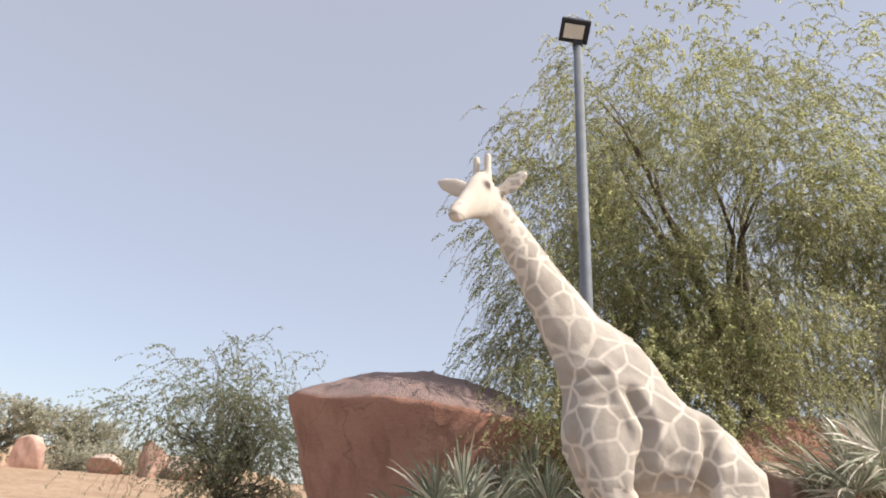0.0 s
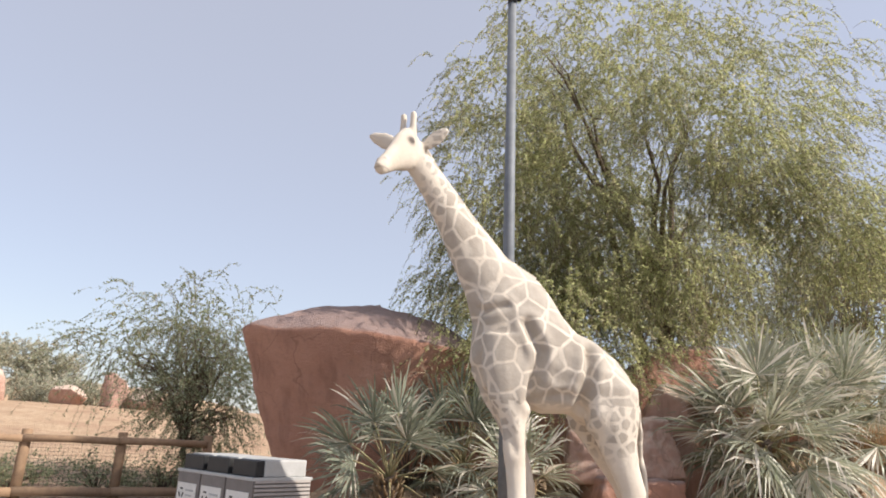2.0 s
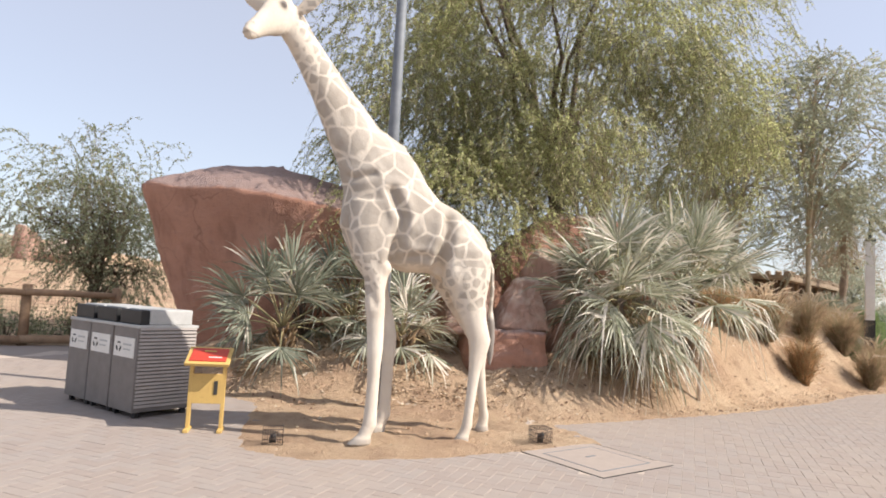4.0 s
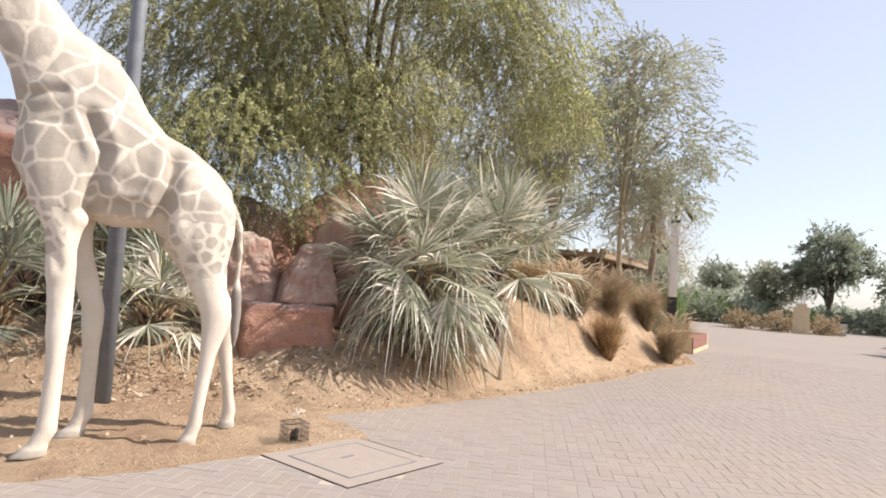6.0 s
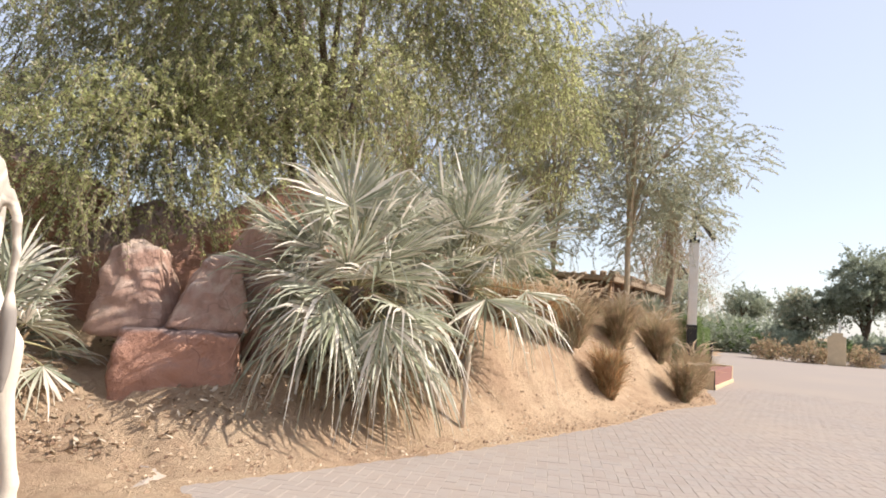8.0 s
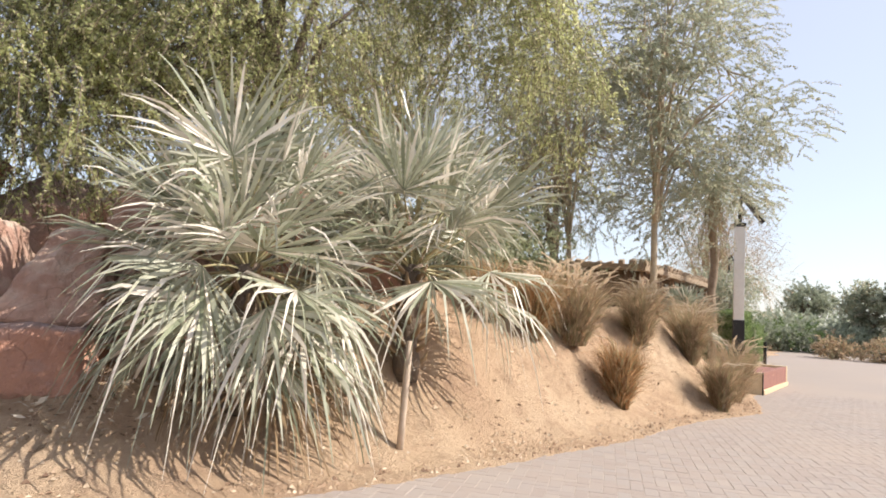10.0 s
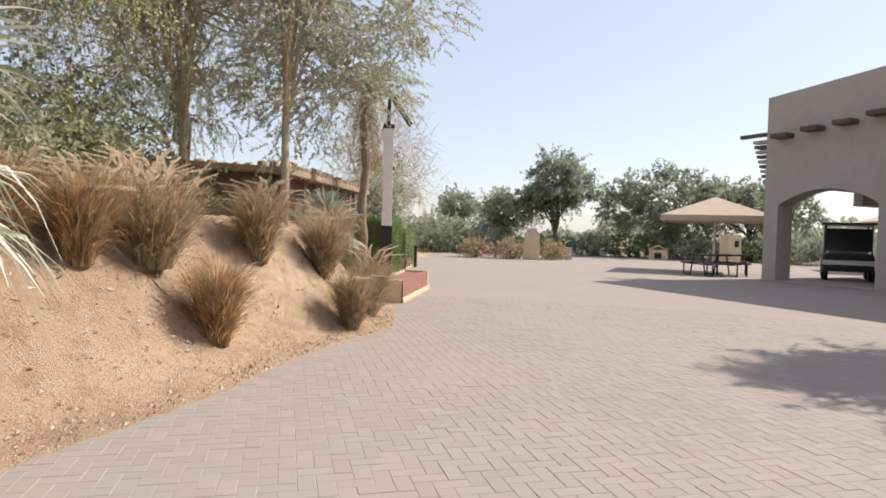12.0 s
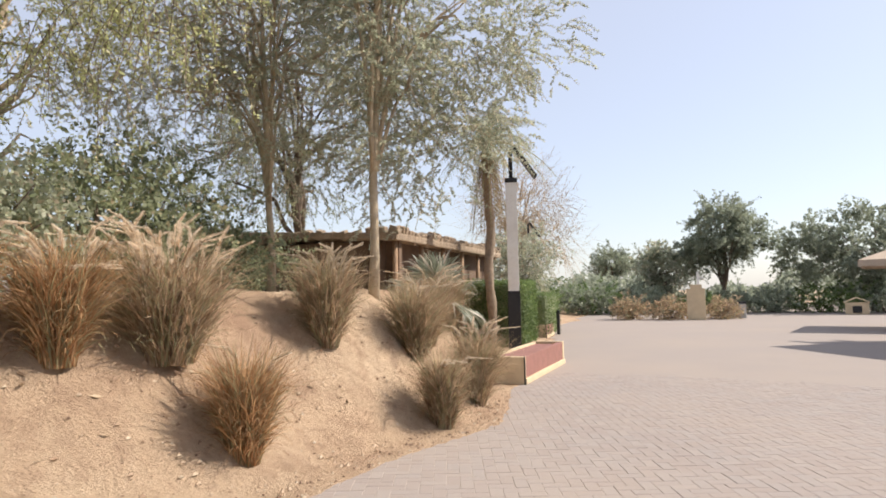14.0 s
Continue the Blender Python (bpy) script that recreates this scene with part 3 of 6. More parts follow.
def limbs(rng, base, targets, trunk_top, r0, wob=0.25):
    """A trunk and one bent limb from it to each target."""
    base, top = Vector(base), Vector(trunk_top)
    n = 7
    trunk = []
    for i in range(n):
        q = i / (n - 1)
        j = Vector(rng.normal(0, wob * 0.25, 3)) * math.sin(math.pi * q)
        trunk.append(base.lerp(top, q) + j)
    out = [(trunk, [r0 * (1.25 if i == 0 else 1 - 0.5 * i / (n - 1)) for i in range(n)])]
    for tg in targets:
        tg = top.lerp(Vector(tg), 0.82)
        s = rng.integers(2, n)
        a = trunk[s]
        pts = []
        for i in range(6):
            q = i / 5
            lift = Vector((0, 0, 1)) * 0.25 * (tg - a).length * math.sin(math.pi * q) * 0.5
            pts.append(a.lerp(tg, q) + lift + Vector(rng.normal(0, wob * 0.4, 3)) * math.sin(math.pi * q))
        ra = r0 * (0.62 - 0.05 * s)
        out.append((pts, [max(0.012, ra * (1 - 0.85 * i / 5)) for i in range(6)]))
        for _ in range(3):
            b = pts[int(rng.integers(2, 5))]
            e = b.lerp(tg, 0.8) + Vector(rng.normal(0, 0.3, 3))
            out.append(([b, b.lerp(e, 0.5) + Vector(rng.normal(0, 0.12, 3)), e], [0.022, 0.014, 0.006]))
    return out


def tree(label, base, ellipsoids, twigs, leaves, size, leaf, bark, trunk_top, r0, seed, droop=0.5, length=0.7, shell=0.45, limb_count=10, flat=0.0, category="tree", name="tree", wob=0.25, clump=0, twig=0.006):
    rng = np.random.default_rng(seed)
    t = empty(name, pose(*base), label, category)
    off = np.array(base)
    quad, curve = crown_quads(rng, ellipsoids, twigs, leaves, size, droop, length, shell, flat, clump)
    step_ = max(1, twigs // limb_count)
    targets = curve[::step_, 0]
    shift = Vector(base)
    stems = [([Vector(p) - shift for p in pts], r) for pts, r in limbs(rng, base, targets, trunk_top, r0, wob)]
    put("trunk", tubes_mesh("trunk", stems, bark, 7), t)
    crown = put("crown", quads_mesh("crown", quad - off, leaf), t)
    put("fine_branch", twig_mesh("fine_branch", curve - off, bark, twig), crown)["kind"] = "stuff"
    return t


# large weeping tree over the rocks: a broad crown and many separate sprays on its sunny front
spray_rng = np.random.default_rng(17)
SPRAYS = []
for k in range(26):
    x, z = 2.6 + 5.4 * ((k * 0.618) % 1), 3.7 + 3.6 * ((k * 0.382 + 0.13) % 1)
    r = 0.65 + 0.4 * spray_rng.random()
    SPRAYS.append((x, 9.5 + 0.9 * spray_rng.random() + 0.12 * (x - 4.5) ** 2, z, r, 0.7 * r, 0.75 * r, 2.4))
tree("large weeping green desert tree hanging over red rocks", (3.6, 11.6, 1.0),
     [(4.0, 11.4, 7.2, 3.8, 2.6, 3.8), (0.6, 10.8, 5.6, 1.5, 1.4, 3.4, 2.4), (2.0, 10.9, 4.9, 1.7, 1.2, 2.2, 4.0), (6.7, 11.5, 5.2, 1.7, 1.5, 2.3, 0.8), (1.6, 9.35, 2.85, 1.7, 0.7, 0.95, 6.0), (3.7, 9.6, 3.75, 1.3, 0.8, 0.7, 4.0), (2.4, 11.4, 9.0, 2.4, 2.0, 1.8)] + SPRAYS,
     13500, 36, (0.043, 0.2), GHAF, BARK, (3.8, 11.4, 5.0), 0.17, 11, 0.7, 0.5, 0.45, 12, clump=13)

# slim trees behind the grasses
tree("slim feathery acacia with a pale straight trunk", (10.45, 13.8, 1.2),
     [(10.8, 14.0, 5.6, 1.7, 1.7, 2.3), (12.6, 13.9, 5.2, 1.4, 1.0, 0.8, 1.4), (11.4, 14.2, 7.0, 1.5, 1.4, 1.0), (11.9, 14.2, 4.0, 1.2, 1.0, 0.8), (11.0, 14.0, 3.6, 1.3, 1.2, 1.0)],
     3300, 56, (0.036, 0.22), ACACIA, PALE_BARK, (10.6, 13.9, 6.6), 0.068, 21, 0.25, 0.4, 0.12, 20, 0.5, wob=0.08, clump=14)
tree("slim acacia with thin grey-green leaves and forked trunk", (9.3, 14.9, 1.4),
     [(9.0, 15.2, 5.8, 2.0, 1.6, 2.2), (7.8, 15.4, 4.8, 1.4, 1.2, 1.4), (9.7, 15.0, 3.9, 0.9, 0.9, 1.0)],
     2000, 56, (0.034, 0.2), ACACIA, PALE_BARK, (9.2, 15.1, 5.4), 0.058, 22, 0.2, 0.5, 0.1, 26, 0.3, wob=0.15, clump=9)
tree("dark sparse tree behind the thatched hut", (10.8, 19.8, 1.3),
     [(10.6, 19.6, 5.2, 2.8, 1.9, 2.6), (8.6, 18.2, 3.8, 1.8, 1.4, 1.8)],
     1500, 40, (0.042, 0.2), DARK_LEAF, BARK, (10.6, 19.6, 4.8), 0.12, 23, 0.2, 0.6, 0.2, 22, clump=8)
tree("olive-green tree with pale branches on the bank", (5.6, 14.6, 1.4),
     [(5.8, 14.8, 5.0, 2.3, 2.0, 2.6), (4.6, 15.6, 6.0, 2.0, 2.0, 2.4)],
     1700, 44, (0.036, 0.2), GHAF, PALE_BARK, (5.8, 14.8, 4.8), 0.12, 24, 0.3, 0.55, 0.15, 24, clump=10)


# ---- rocks ----
def rock(name, label, at, size, rot=0.0, seed=0, mat=RED_ROCK, cut=7, rough=0.06, detail=5, shape=None, group="", deep=0.58):
    """A boulder: a rounded block with planes cut off it and a rough skin."""
    rng = np.random.default_rng(seed)
    bm = bmesh.new()
    bmesh.ops.create_icosphere(bm, subdivisions=detail, radius=1.0)
    planes = []
    for _ in range(cut):
        n = Vector(rng.normal(size=3)).normalized()
        planes.append((n, deep + 0.28 * rng.random()))
    off = Vector(rng.normal(0, 20, 3))
    for v in bm.verts:
        p = v.co.copy()
        for n, k in planes:
            d = p.dot(n) - k
            if d > 0:
                p -= n * d * 0.93
        if shape:
            p = shape(p)
        p += v.co * (rough * noise.fractal(p * 2.2 + off, 0.9, 2.1, 5))
        v.co = Vector((p.x * size[0], p.y * size[1], p.z * size[2]))
    ob = part(name, bm, mat, None, "", True)
    ob.matrix_basis = pose(*at, 0, 0, rot)
    return tagged(ob, label, "rock", group)


def overhang(p):
    """A wall that leans outward to a rim, and a low cap sloping back from it."""
    z = max(-0.999, min(0.999, p.z))
    a = math.atan2(p.y, p.x)
    rim = 0.50 - 0.10 * math.cos(a - 0.4)
    r = math.hypot(p.x, p.y)
    if z < rim:
        k = min(1.0, r * 2.4) * (0.42 + 0.58 * (z + 1) / (rim + 1))
        h = z
    else:
        q = (z - rim) / (1 - rim)
        k = (1 - q) ** 0.62
        h = rim + 0.62 * q * (1 - rim) * (1 + 0.3 * math.cos(a + 2.0) * (1 - q))
    k *= 1 + 0.07 * math.cos(3 * a + 0.6) + 0.04 * math.cos(5 * a)
    return Vector((math.cos(a) * k, math.sin(a) * k, h))


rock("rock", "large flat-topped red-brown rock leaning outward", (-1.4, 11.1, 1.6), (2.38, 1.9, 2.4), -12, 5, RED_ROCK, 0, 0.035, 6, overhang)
def block(taper, ax=0.0, ay=0.0, soft=0.22):
    """A squared stone, narrowing towards a top that is shifted by ax, ay."""
    def shape(p):
        k = max(abs(p.x), abs(p.y), abs(p.z))
        c = p.lerp(p / max(k, 1e-6), 1 - soft) if k > 0 else p
        h = min(1, max(0, (c.z + 1) / 2))
        return Vector((c.x * (1 - taper * h) + ax * h, c.y * (1 - taper * h) + ay * h, c.z))
    return shape


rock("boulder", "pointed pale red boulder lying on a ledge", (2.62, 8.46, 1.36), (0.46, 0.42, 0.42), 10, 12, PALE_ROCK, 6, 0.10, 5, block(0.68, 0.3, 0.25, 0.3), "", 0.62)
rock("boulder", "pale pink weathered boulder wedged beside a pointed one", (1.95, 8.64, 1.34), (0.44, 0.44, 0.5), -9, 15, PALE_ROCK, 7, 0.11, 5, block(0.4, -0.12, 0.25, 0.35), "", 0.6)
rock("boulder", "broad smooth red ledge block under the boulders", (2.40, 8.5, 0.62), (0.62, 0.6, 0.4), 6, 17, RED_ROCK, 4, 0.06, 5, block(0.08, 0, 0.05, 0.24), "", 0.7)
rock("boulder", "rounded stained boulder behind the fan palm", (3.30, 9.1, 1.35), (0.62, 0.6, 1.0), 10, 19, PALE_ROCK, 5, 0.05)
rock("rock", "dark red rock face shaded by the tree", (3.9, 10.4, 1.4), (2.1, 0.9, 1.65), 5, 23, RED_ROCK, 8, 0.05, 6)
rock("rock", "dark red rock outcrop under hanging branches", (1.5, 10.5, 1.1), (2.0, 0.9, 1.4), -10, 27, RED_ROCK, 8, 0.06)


# ---- fan palms ----
def fan_leaf(rng, stem_len, blade, lift, segs=24, droop=0.5):
    """One fan leaf in its own frame: stem along +x. Pleated segments, joined over the inner part and split into hanging tips."""
    quads = []
    q = np.linspace(0, 1, 5)
    bend = 0.35 * droop
    stem = np.stack([stem_len * q * math.cos(lift), 0 * q, stem_len * (q * math.sin(lift) - bend * q ** 2)], -1)
    hub = stem[-1]
    d = stem[-1] - stem[-2]
    d /= np.linalg.norm(d)
    roll = rng.normal(0, 0.4)
    side, up = np.array([0, 1.0, 0]), np.cross(d, np.array([0, 1.0, 0])) * -1
    side, up = side * math.cos(roll) + up * math.sin(roll), up * math.cos(roll) - side * math.sin(roll)
    open_angle = 3.3 + 0.5 * rng.random()
    gap = open_angle / (segs - 1)
    n = 5
    for k in range(segs):
        a = (k / (segs - 1) - 0.5) * open_angle + rng.normal(0, 0.02)
        ln = blade * (0.70 + 0.30 * math.cos(a * 0.75)) * (0.88 + 0.2 * rng.random())
        way = d * math.cos(a) + side * math.sin(a) + up * (0.28 * abs(math.sin(a)) - 0.12 + rng.normal(0, 0.03))
        way /= np.linalg.norm(way)
        flat = np.cross(way, up)
        flat /= np.linalg.norm(flat)
        over = np.cross(flat, way)
        fold = (0.55 if k % 2 else -0.55) + rng.normal(0, 0.12)
        loose = fold + rng.normal(0, 0.5)
        dr = droop * (0.3 + 1.2 * rng.random() ** 1.5)
        kink = 0.48 + 0.3 * rng.random()
        pts, cross = [], []
        for j in range(n + 1):
            s = j / n
            pts.append(hub + way * ln * s * (1 - 0.10 * s * s) + np.array([0, 0, -1]) * ln * dr * max(0, s - kink) ** 1.3 * 2.0)
            f = fold if s < 0.45 else loose
            cross.append(flat * math.cos(f) + over * math.sin(f))
        full = 0.5 * gap * 0.36 * ln
        wid = [0.004, 0.5 * full, 0.98 * full, 0.62 * full, 0.34 * full, 0.0012]
        for j in range(n):
            quads.append([pts[j] - cross[j] * wid[j], pts[j] + cross[j] * wid[j], pts[j + 1] + cross[j + 1] * wid[j + 1], pts[j + 1] - cross[j + 1] * wid[j + 1]])
    return np.array(quads), stem


FAN_STEM = plain("fan_stem", (0.30, 0.30, 0.16), (0.36, 0.27, 0.15), 0.6, 8)


def fan_quads_mesh(name, quads, mat):
    """Blade segments welded along their length, so that each is one island."""
    n = len(quads) // 5
    q = quads.reshape(n, 5, 4, 3)
    v = np.concatenate([q[:, :, 0:2], q[:, -1:, [3, 2]]], axis=1)
    verts = v.reshape(-1, 3)
    idx = np.arange(n * 12).reshape(n, 6, 2)
    f = np.stack([idx[:, :-1, 0], idx[:, :-1, 1], idx[:, 1:, 1], idx[:, 1:, 0]], -1).reshape(-1, 4)
    return mesh_of(name, verts.tolist(), f.tolist(), mat)


def fan_palm(label, at, leaves, stem, blade, seed, trunk=0.5, dry=4, low=-0.5, segs=24, aim=None, spread=6.283, green=FAN):
    """A short trunk with a fibre skirt and fan leaves, each a part with its stem."""
    rng = np.random.default_rng(seed)
    p = empty("fan_palm", pose(*at), label, "palm")
    rings = [(Vector((0.02 * math.sin(3 * i), 0, trunk * i / 6)), 0.115 + 0.02 * math.sin(2.1 * i)) for i in range(7)]
    put("trunk", tubes_mesh("trunk", [([c for c, _ in rings], [r for _, r in rings])], BARK, 12), p)
    stubs = []
    for i in range(34):
        a, z = i * 2.4, trunk * (0.15 + 0.8 * i / 34)
        out = Vector((math.cos(a), math.sin(a), 0))
        stubs.append(([out * 0.09 + Vector((0, 0, z)), out * 0.17 + Vector((0, 0, z + 0.05)), out * (0.19 + 0.05 * rng.random()) + Vector((0, 0, z + 0.13))], [0.03, 0.022, 0.012]))
    put("fibre_sheath", tubes_mesh("fibre_sheath", stubs, DRY_FAN, 5), p, "brown fibrous leaf bases")["kind"] = "stuff"
    for i in range(leaves + dry):
        old = i >= leaves
        az = i * 2.39996 + rng.normal(0, 0.2)
        if aim is not None:
            az = aim + spread * (rng.random() - 0.5)
        lift = (-0.9 + 0.3 * rng.random()) if old else low + (1.5 - low) * ((i + 0.5) / leaves) ** 0.85 + rng.normal(0, 0.1)
        q, st = fan_leaf(rng, stem * (0.7 + 0.4 * rng.random()) * (0.8 if old else 1 + 0.45 * max(0, lift)), blade * (0.85 + 0.3 * rng.random()), lift, segs, 0.75 if lift < 0.3 else 0.36)
        turn = np.array(Matrix.Rotation(az, 3, "Z"))
        tip = np.array([0, 0, trunk * (0.7 if old else 0.95)])
        q = q @ turn.T + tip
        st = st @ turn.T + tip
        leaf = put("palm_leaf", fan_quads_mesh("palm_leaf", q, DRY_FAN if old else green), p)
        put("stem", tubes_mesh("stem", [([Vector(s) for s in st], [0.016, 0.013, 0.011, 0.010, 0.008])], DRY_FAN if old else FAN_STEM, 5), leaf)
    return p


fan_palm("broad silvery-green fan palm drooping over the sand bank", (4.05, 8.25, ground_z(4.05, 8.25) - 0.05), 50, 0.6, 0.92, 31, 1.15, 3, -0.75, 32)
fan_palm("silvery-green fan palm growing behind another", (5.45, 9.1, ground_z(5.45, 9.1) - 0.05), 40, 0.66, 0.92, 32, 1.1, 0, -0.12, 32)
fan_palm("small fan palm with fraying leaves beside rocks", (0.95, 8.1, ground_z(0.95, 8.1) - 0.05), 12, 0.42, 0.62, 33, 0.4, 3, -0.5, 24)
fan_palm("grey-green fan palm, coloured for shade, at the foot of a red rock", (-0.75, 8.4, ground_z(-0.75, 8.4) - 0.05), 20, 0.6, 0.82, 34, 0.45, 3, -0.3, 28, green=FAN_GREY_SHADED)
fan_palm("grey-green fan palm coloured for tree shade", (0.2, 8.9, ground_z(0.2, 8.9) - 0.05), 15, 0.55, 0.78, 35, 0.45, 3, -0.2, 28, green=FAN_GREY_SHADED)

fan_palm("pale grey-green young fan palm before the hut", (12.15, 15.5, ground_z(12.15, 15.5) - 0.05), 13, 0.4, 0.6, 36, 0.35, 0, -0.1, 22, green=FAN_GREY_SHADED)


# ---- fountain grasses ----
def grass_blades(rng, n, length, spread, width, foot=0.14):
    """A bushy clump: tangled stalks from a narrow foot, and short leaves that leave them part of the way up and curl outward."""
    a = rng.random(n) * 6.283
    r = rng.random(n) ** 0.6
    leafy = rng.random(n) < 0.6
    ln = length * np.where(leafy, 0.2 + 0.3 * rng.random(n), 0.55 + 0.5 * rng.random(n))
    out = np.stack([np.cos(a), np.sin(a), 0 * a], -1)
    lean = spread * (0.1 + 0.9 * r) + rng.normal(0, 0.06, n)
    up = leafy * (0.02 + 0.6 * rng.random(n) ** 1.1) * length
    root = out * (foot * r + np.sin(lean) * up)[:, None] + np.array([0, 0, 1.0]) * (np.cos(lean) * up)[:, None]
    tilt = lean + leafy * (0.15 + 0.5 * rng.random(n))
    bend = np.where(leafy, 0.3 + 1.6 * rng.random(n), 0.2 + 1.5 * rng.random(n) ** 1.8)
    a = a + rng.normal(0, 0.9, n)
    turn = rng.normal(0, 0.6, n)
    k = 7
    line = np.zeros((n, k, 3))
    line[:, 0] = root
    for j in range(1, k):
        q = j / (k - 1)
        ang = tilt + bend * q ** 2
        az = a + turn * q
        move = np.stack([np.sin(ang) * np.cos(az), np.sin(ang) * np.sin(az), np.cos(ang)], -1)
        line[:, j] = line[:, j - 1] + move * (ln / (k - 1))[:, None]
    ct = rng.normal(0, 1, (n, 3)) * np.array([1, 1, 0.25])
    ct /= np.linalg.norm(ct, axis=1, keepdims=True)
    w = width * (0.5 + rng.random((n, 1, 1))) * (1 - 0.85 * np.linspace(0, 1, k))[None, :, None]
    v = np.stack([line - ct[:, None] * w, line + ct[:, None] * w], axis=2)
    return v.reshape(-1, 3), k, n


def blades_mesh(name, data, mat):
    v, k, n = data
    idx = np.arange(n * k * 2).reshape(n, k, 2)
    f = np.stack([idx[:, :-1, 0], idx[:, :-1, 1], idx[:, 1:, 1], idx[:, 1:, 0]], -1).reshape(-1, 4)
    return mesh_of(name, v.tolist(), f.tolist(), mat)


def plume_mesh(name, rng, n, length, spread, foot, mat):
    """Feathery seed heads on thin stalks that rise out of the clump and nod at the end."""
    quads = []
    for _ in range(n):
        a = rng.random() * 6.283
        out = np.array([math.cos(a), math.sin(a), 0])
        nod = a + rng.normal(0, 0.7)
        ln = length * (0.78 + 0.3 * rng.random())
        r = rng.random() ** 0.6
        q = np.linspace(0, 1, 8)[:, None]
        line = out * foot * r + out * spread * r * ln * q + np.array([0, 0, 1.0]) * ln * q
        bow = np.clip((q - 0.7) / 0.3, 0, 1)
        hook = 0.16 + 0.24 * rng.random()
        line = line + np.array([math.cos(nod), math.sin(nod), -0.55]) * hook * bow ** 2
        head = line[-3:]
        for _ in range(260):
            t = min(1.999, 2 * rng.random())
            j = int(t)
            p = head[j] * (1 - t + j) + head[j + 1] * (t - j)
            ax = head[j + 1] - head[j]
            ax /= np.linalg.norm(ax)
            s = rng.normal(size=3)
            s -= ax * (s @ ax)
            s /= np.linalg.norm(s)
            tip = p + (ax * 0.75 + s * 0.6) * 0.042 * (1.15 - 0.4 * t)
            c = np.cross(ax, s) * 0.0036
            quads.append([p - c, p + c, tip + c * 0.4, tip - c * 0.4])
        for j in range(7):
            c = np.array([0.0016, 0.0016, 0])
            quads.append([line[j] - c, line[j] + c, line[j + 1] + c, line[j + 1] - c])
    return quads_mesh(name, np.array(quads), mat)


def fountain_grass(at, scale, seed, plumes, label, lean=0.3, foot=0.14):
    rng = np.random.default_rng(seed)
    g = empty("fountain_grass", pose(at[0], at[1], ground_z(*at) - 0.03), label, "grass", "fountain grasses on the bank")
    put("blades", blades_mesh("blades", grass_blades(rng, 2600, scale * 1.12, lean, 0.0052, foot), STRAW_RED if seed in (40, 43, 49) else STRAW), g)
    if plumes:
        put("seed_heads", plume_mesh("seed_heads", rng, plumes, scale * 1.24, lean * 0.95, foot, PLUME), g, "pale feathery seed heads")
    return g


for i, (at, sc, pl, lab) in enumerate([
        ((7.2, 10.65), 0.85, 22, "orange-brown clump of fountain grass, dry at its foot"),
        ((7.9, 11.17), 1.0, 46, "tall fountain grass clump with arching pale plumes"),
        ((9.44, 12.26), 0.95, 26, "fountain grass clump with upright plumes on the crest"),
        ((8.43, 10.78), 0.85, 2, "green-brown fountain grass clump low on the bank"),
        ((10.65, 12.85), 0.95, 8, "grey-brown fountain grass clump near the planter"),
        ((11.5, 12.9), 0.95, 12, "bushy fountain grass clump beside the planter"),
        ((10.57, 11.87), 0.78, 3, "small fountain grass clump at the paving edge"),
        ((11.3, 14.0), 1.0, 14, "pale fountain grass clump behind the others"),
        ((12.2, 15.3), 0.9, 10, "brown fountain grass clump beside a lamp pillar"),
        ((6.6, 10.5), 0.7, 6, "small brown fountain grass clump beside a fan palm")]):
    fountain_grass(at, sc, 40 + i, pl, lab, 0.32 if i == 1 else 0.13 if i in (3, 6) else 0.19, 0.19 if i == 1 else 0.11)


# ---- lamp post ----
def floodlight_post():
    p = empty("lamp_post", pose(0.70, 6.95, 0.0), "tall grey steel post with one square floodlight", "lamp post")
    z0 = ground_z(0.70, 6.95)
    put("post", tubes_mesh("post", [([Vector((0, 0, z0 - 0.1)), Vector((0, 0, 3.5)), Vector((0, 0, 7.12))], [0.085, 0.07, 0.055])], GALV, 16), p)
    bm = boxed((0.37, 0.29, 0.08), (-0.04, -0.10, 7.22), (-34, 14, 0), 0.015)
    head = part("floodlight", bm, BLACK, p, "black square floodlight housing")
    glass = plain("lamp_glass", (0.72, 0.70, 0.62), (0.6, 0.58, 0.5), 0.25, 4)
    part("lens", boxed((0.25, 0.18, 0.012), (-0.055, -0.125, 7.185), (-34, 14, 0), 0.003), glass, head, "pale flat glass lens")
    part("bracket", boxed((0.12, 0.12, 0.16), (0, 0, 7.12), (0, 0, 0), 0.01), BLACK, p)
    return p


floodlight_post()


# ---- bins and notice board ----
BIN_GREY = plain("bin_grey", (0.20, 0.18, 0.17), (0.16, 0.145, 0.135), 0.5, 7)
BIN_LIGHT = plain("bin_light_grey", (0.46, 0.46, 0.45), (0.38, 0.38, 0.37), 0.5, 7)
BIN_SIDE = plain("bin_side_slat", (0.37, 0.335, 0.31), (0.31, 0.28, 0.26), 0.5, 7)
LABEL_WHITE = plain("label_white", (0.74, 0.72, 0.68), (0.66, 0.64, 0.60), 0.5, 9)
LABEL_DARK = plain("label_dark", (0.05, 0.05, 0.045), None, 0.6, 9)


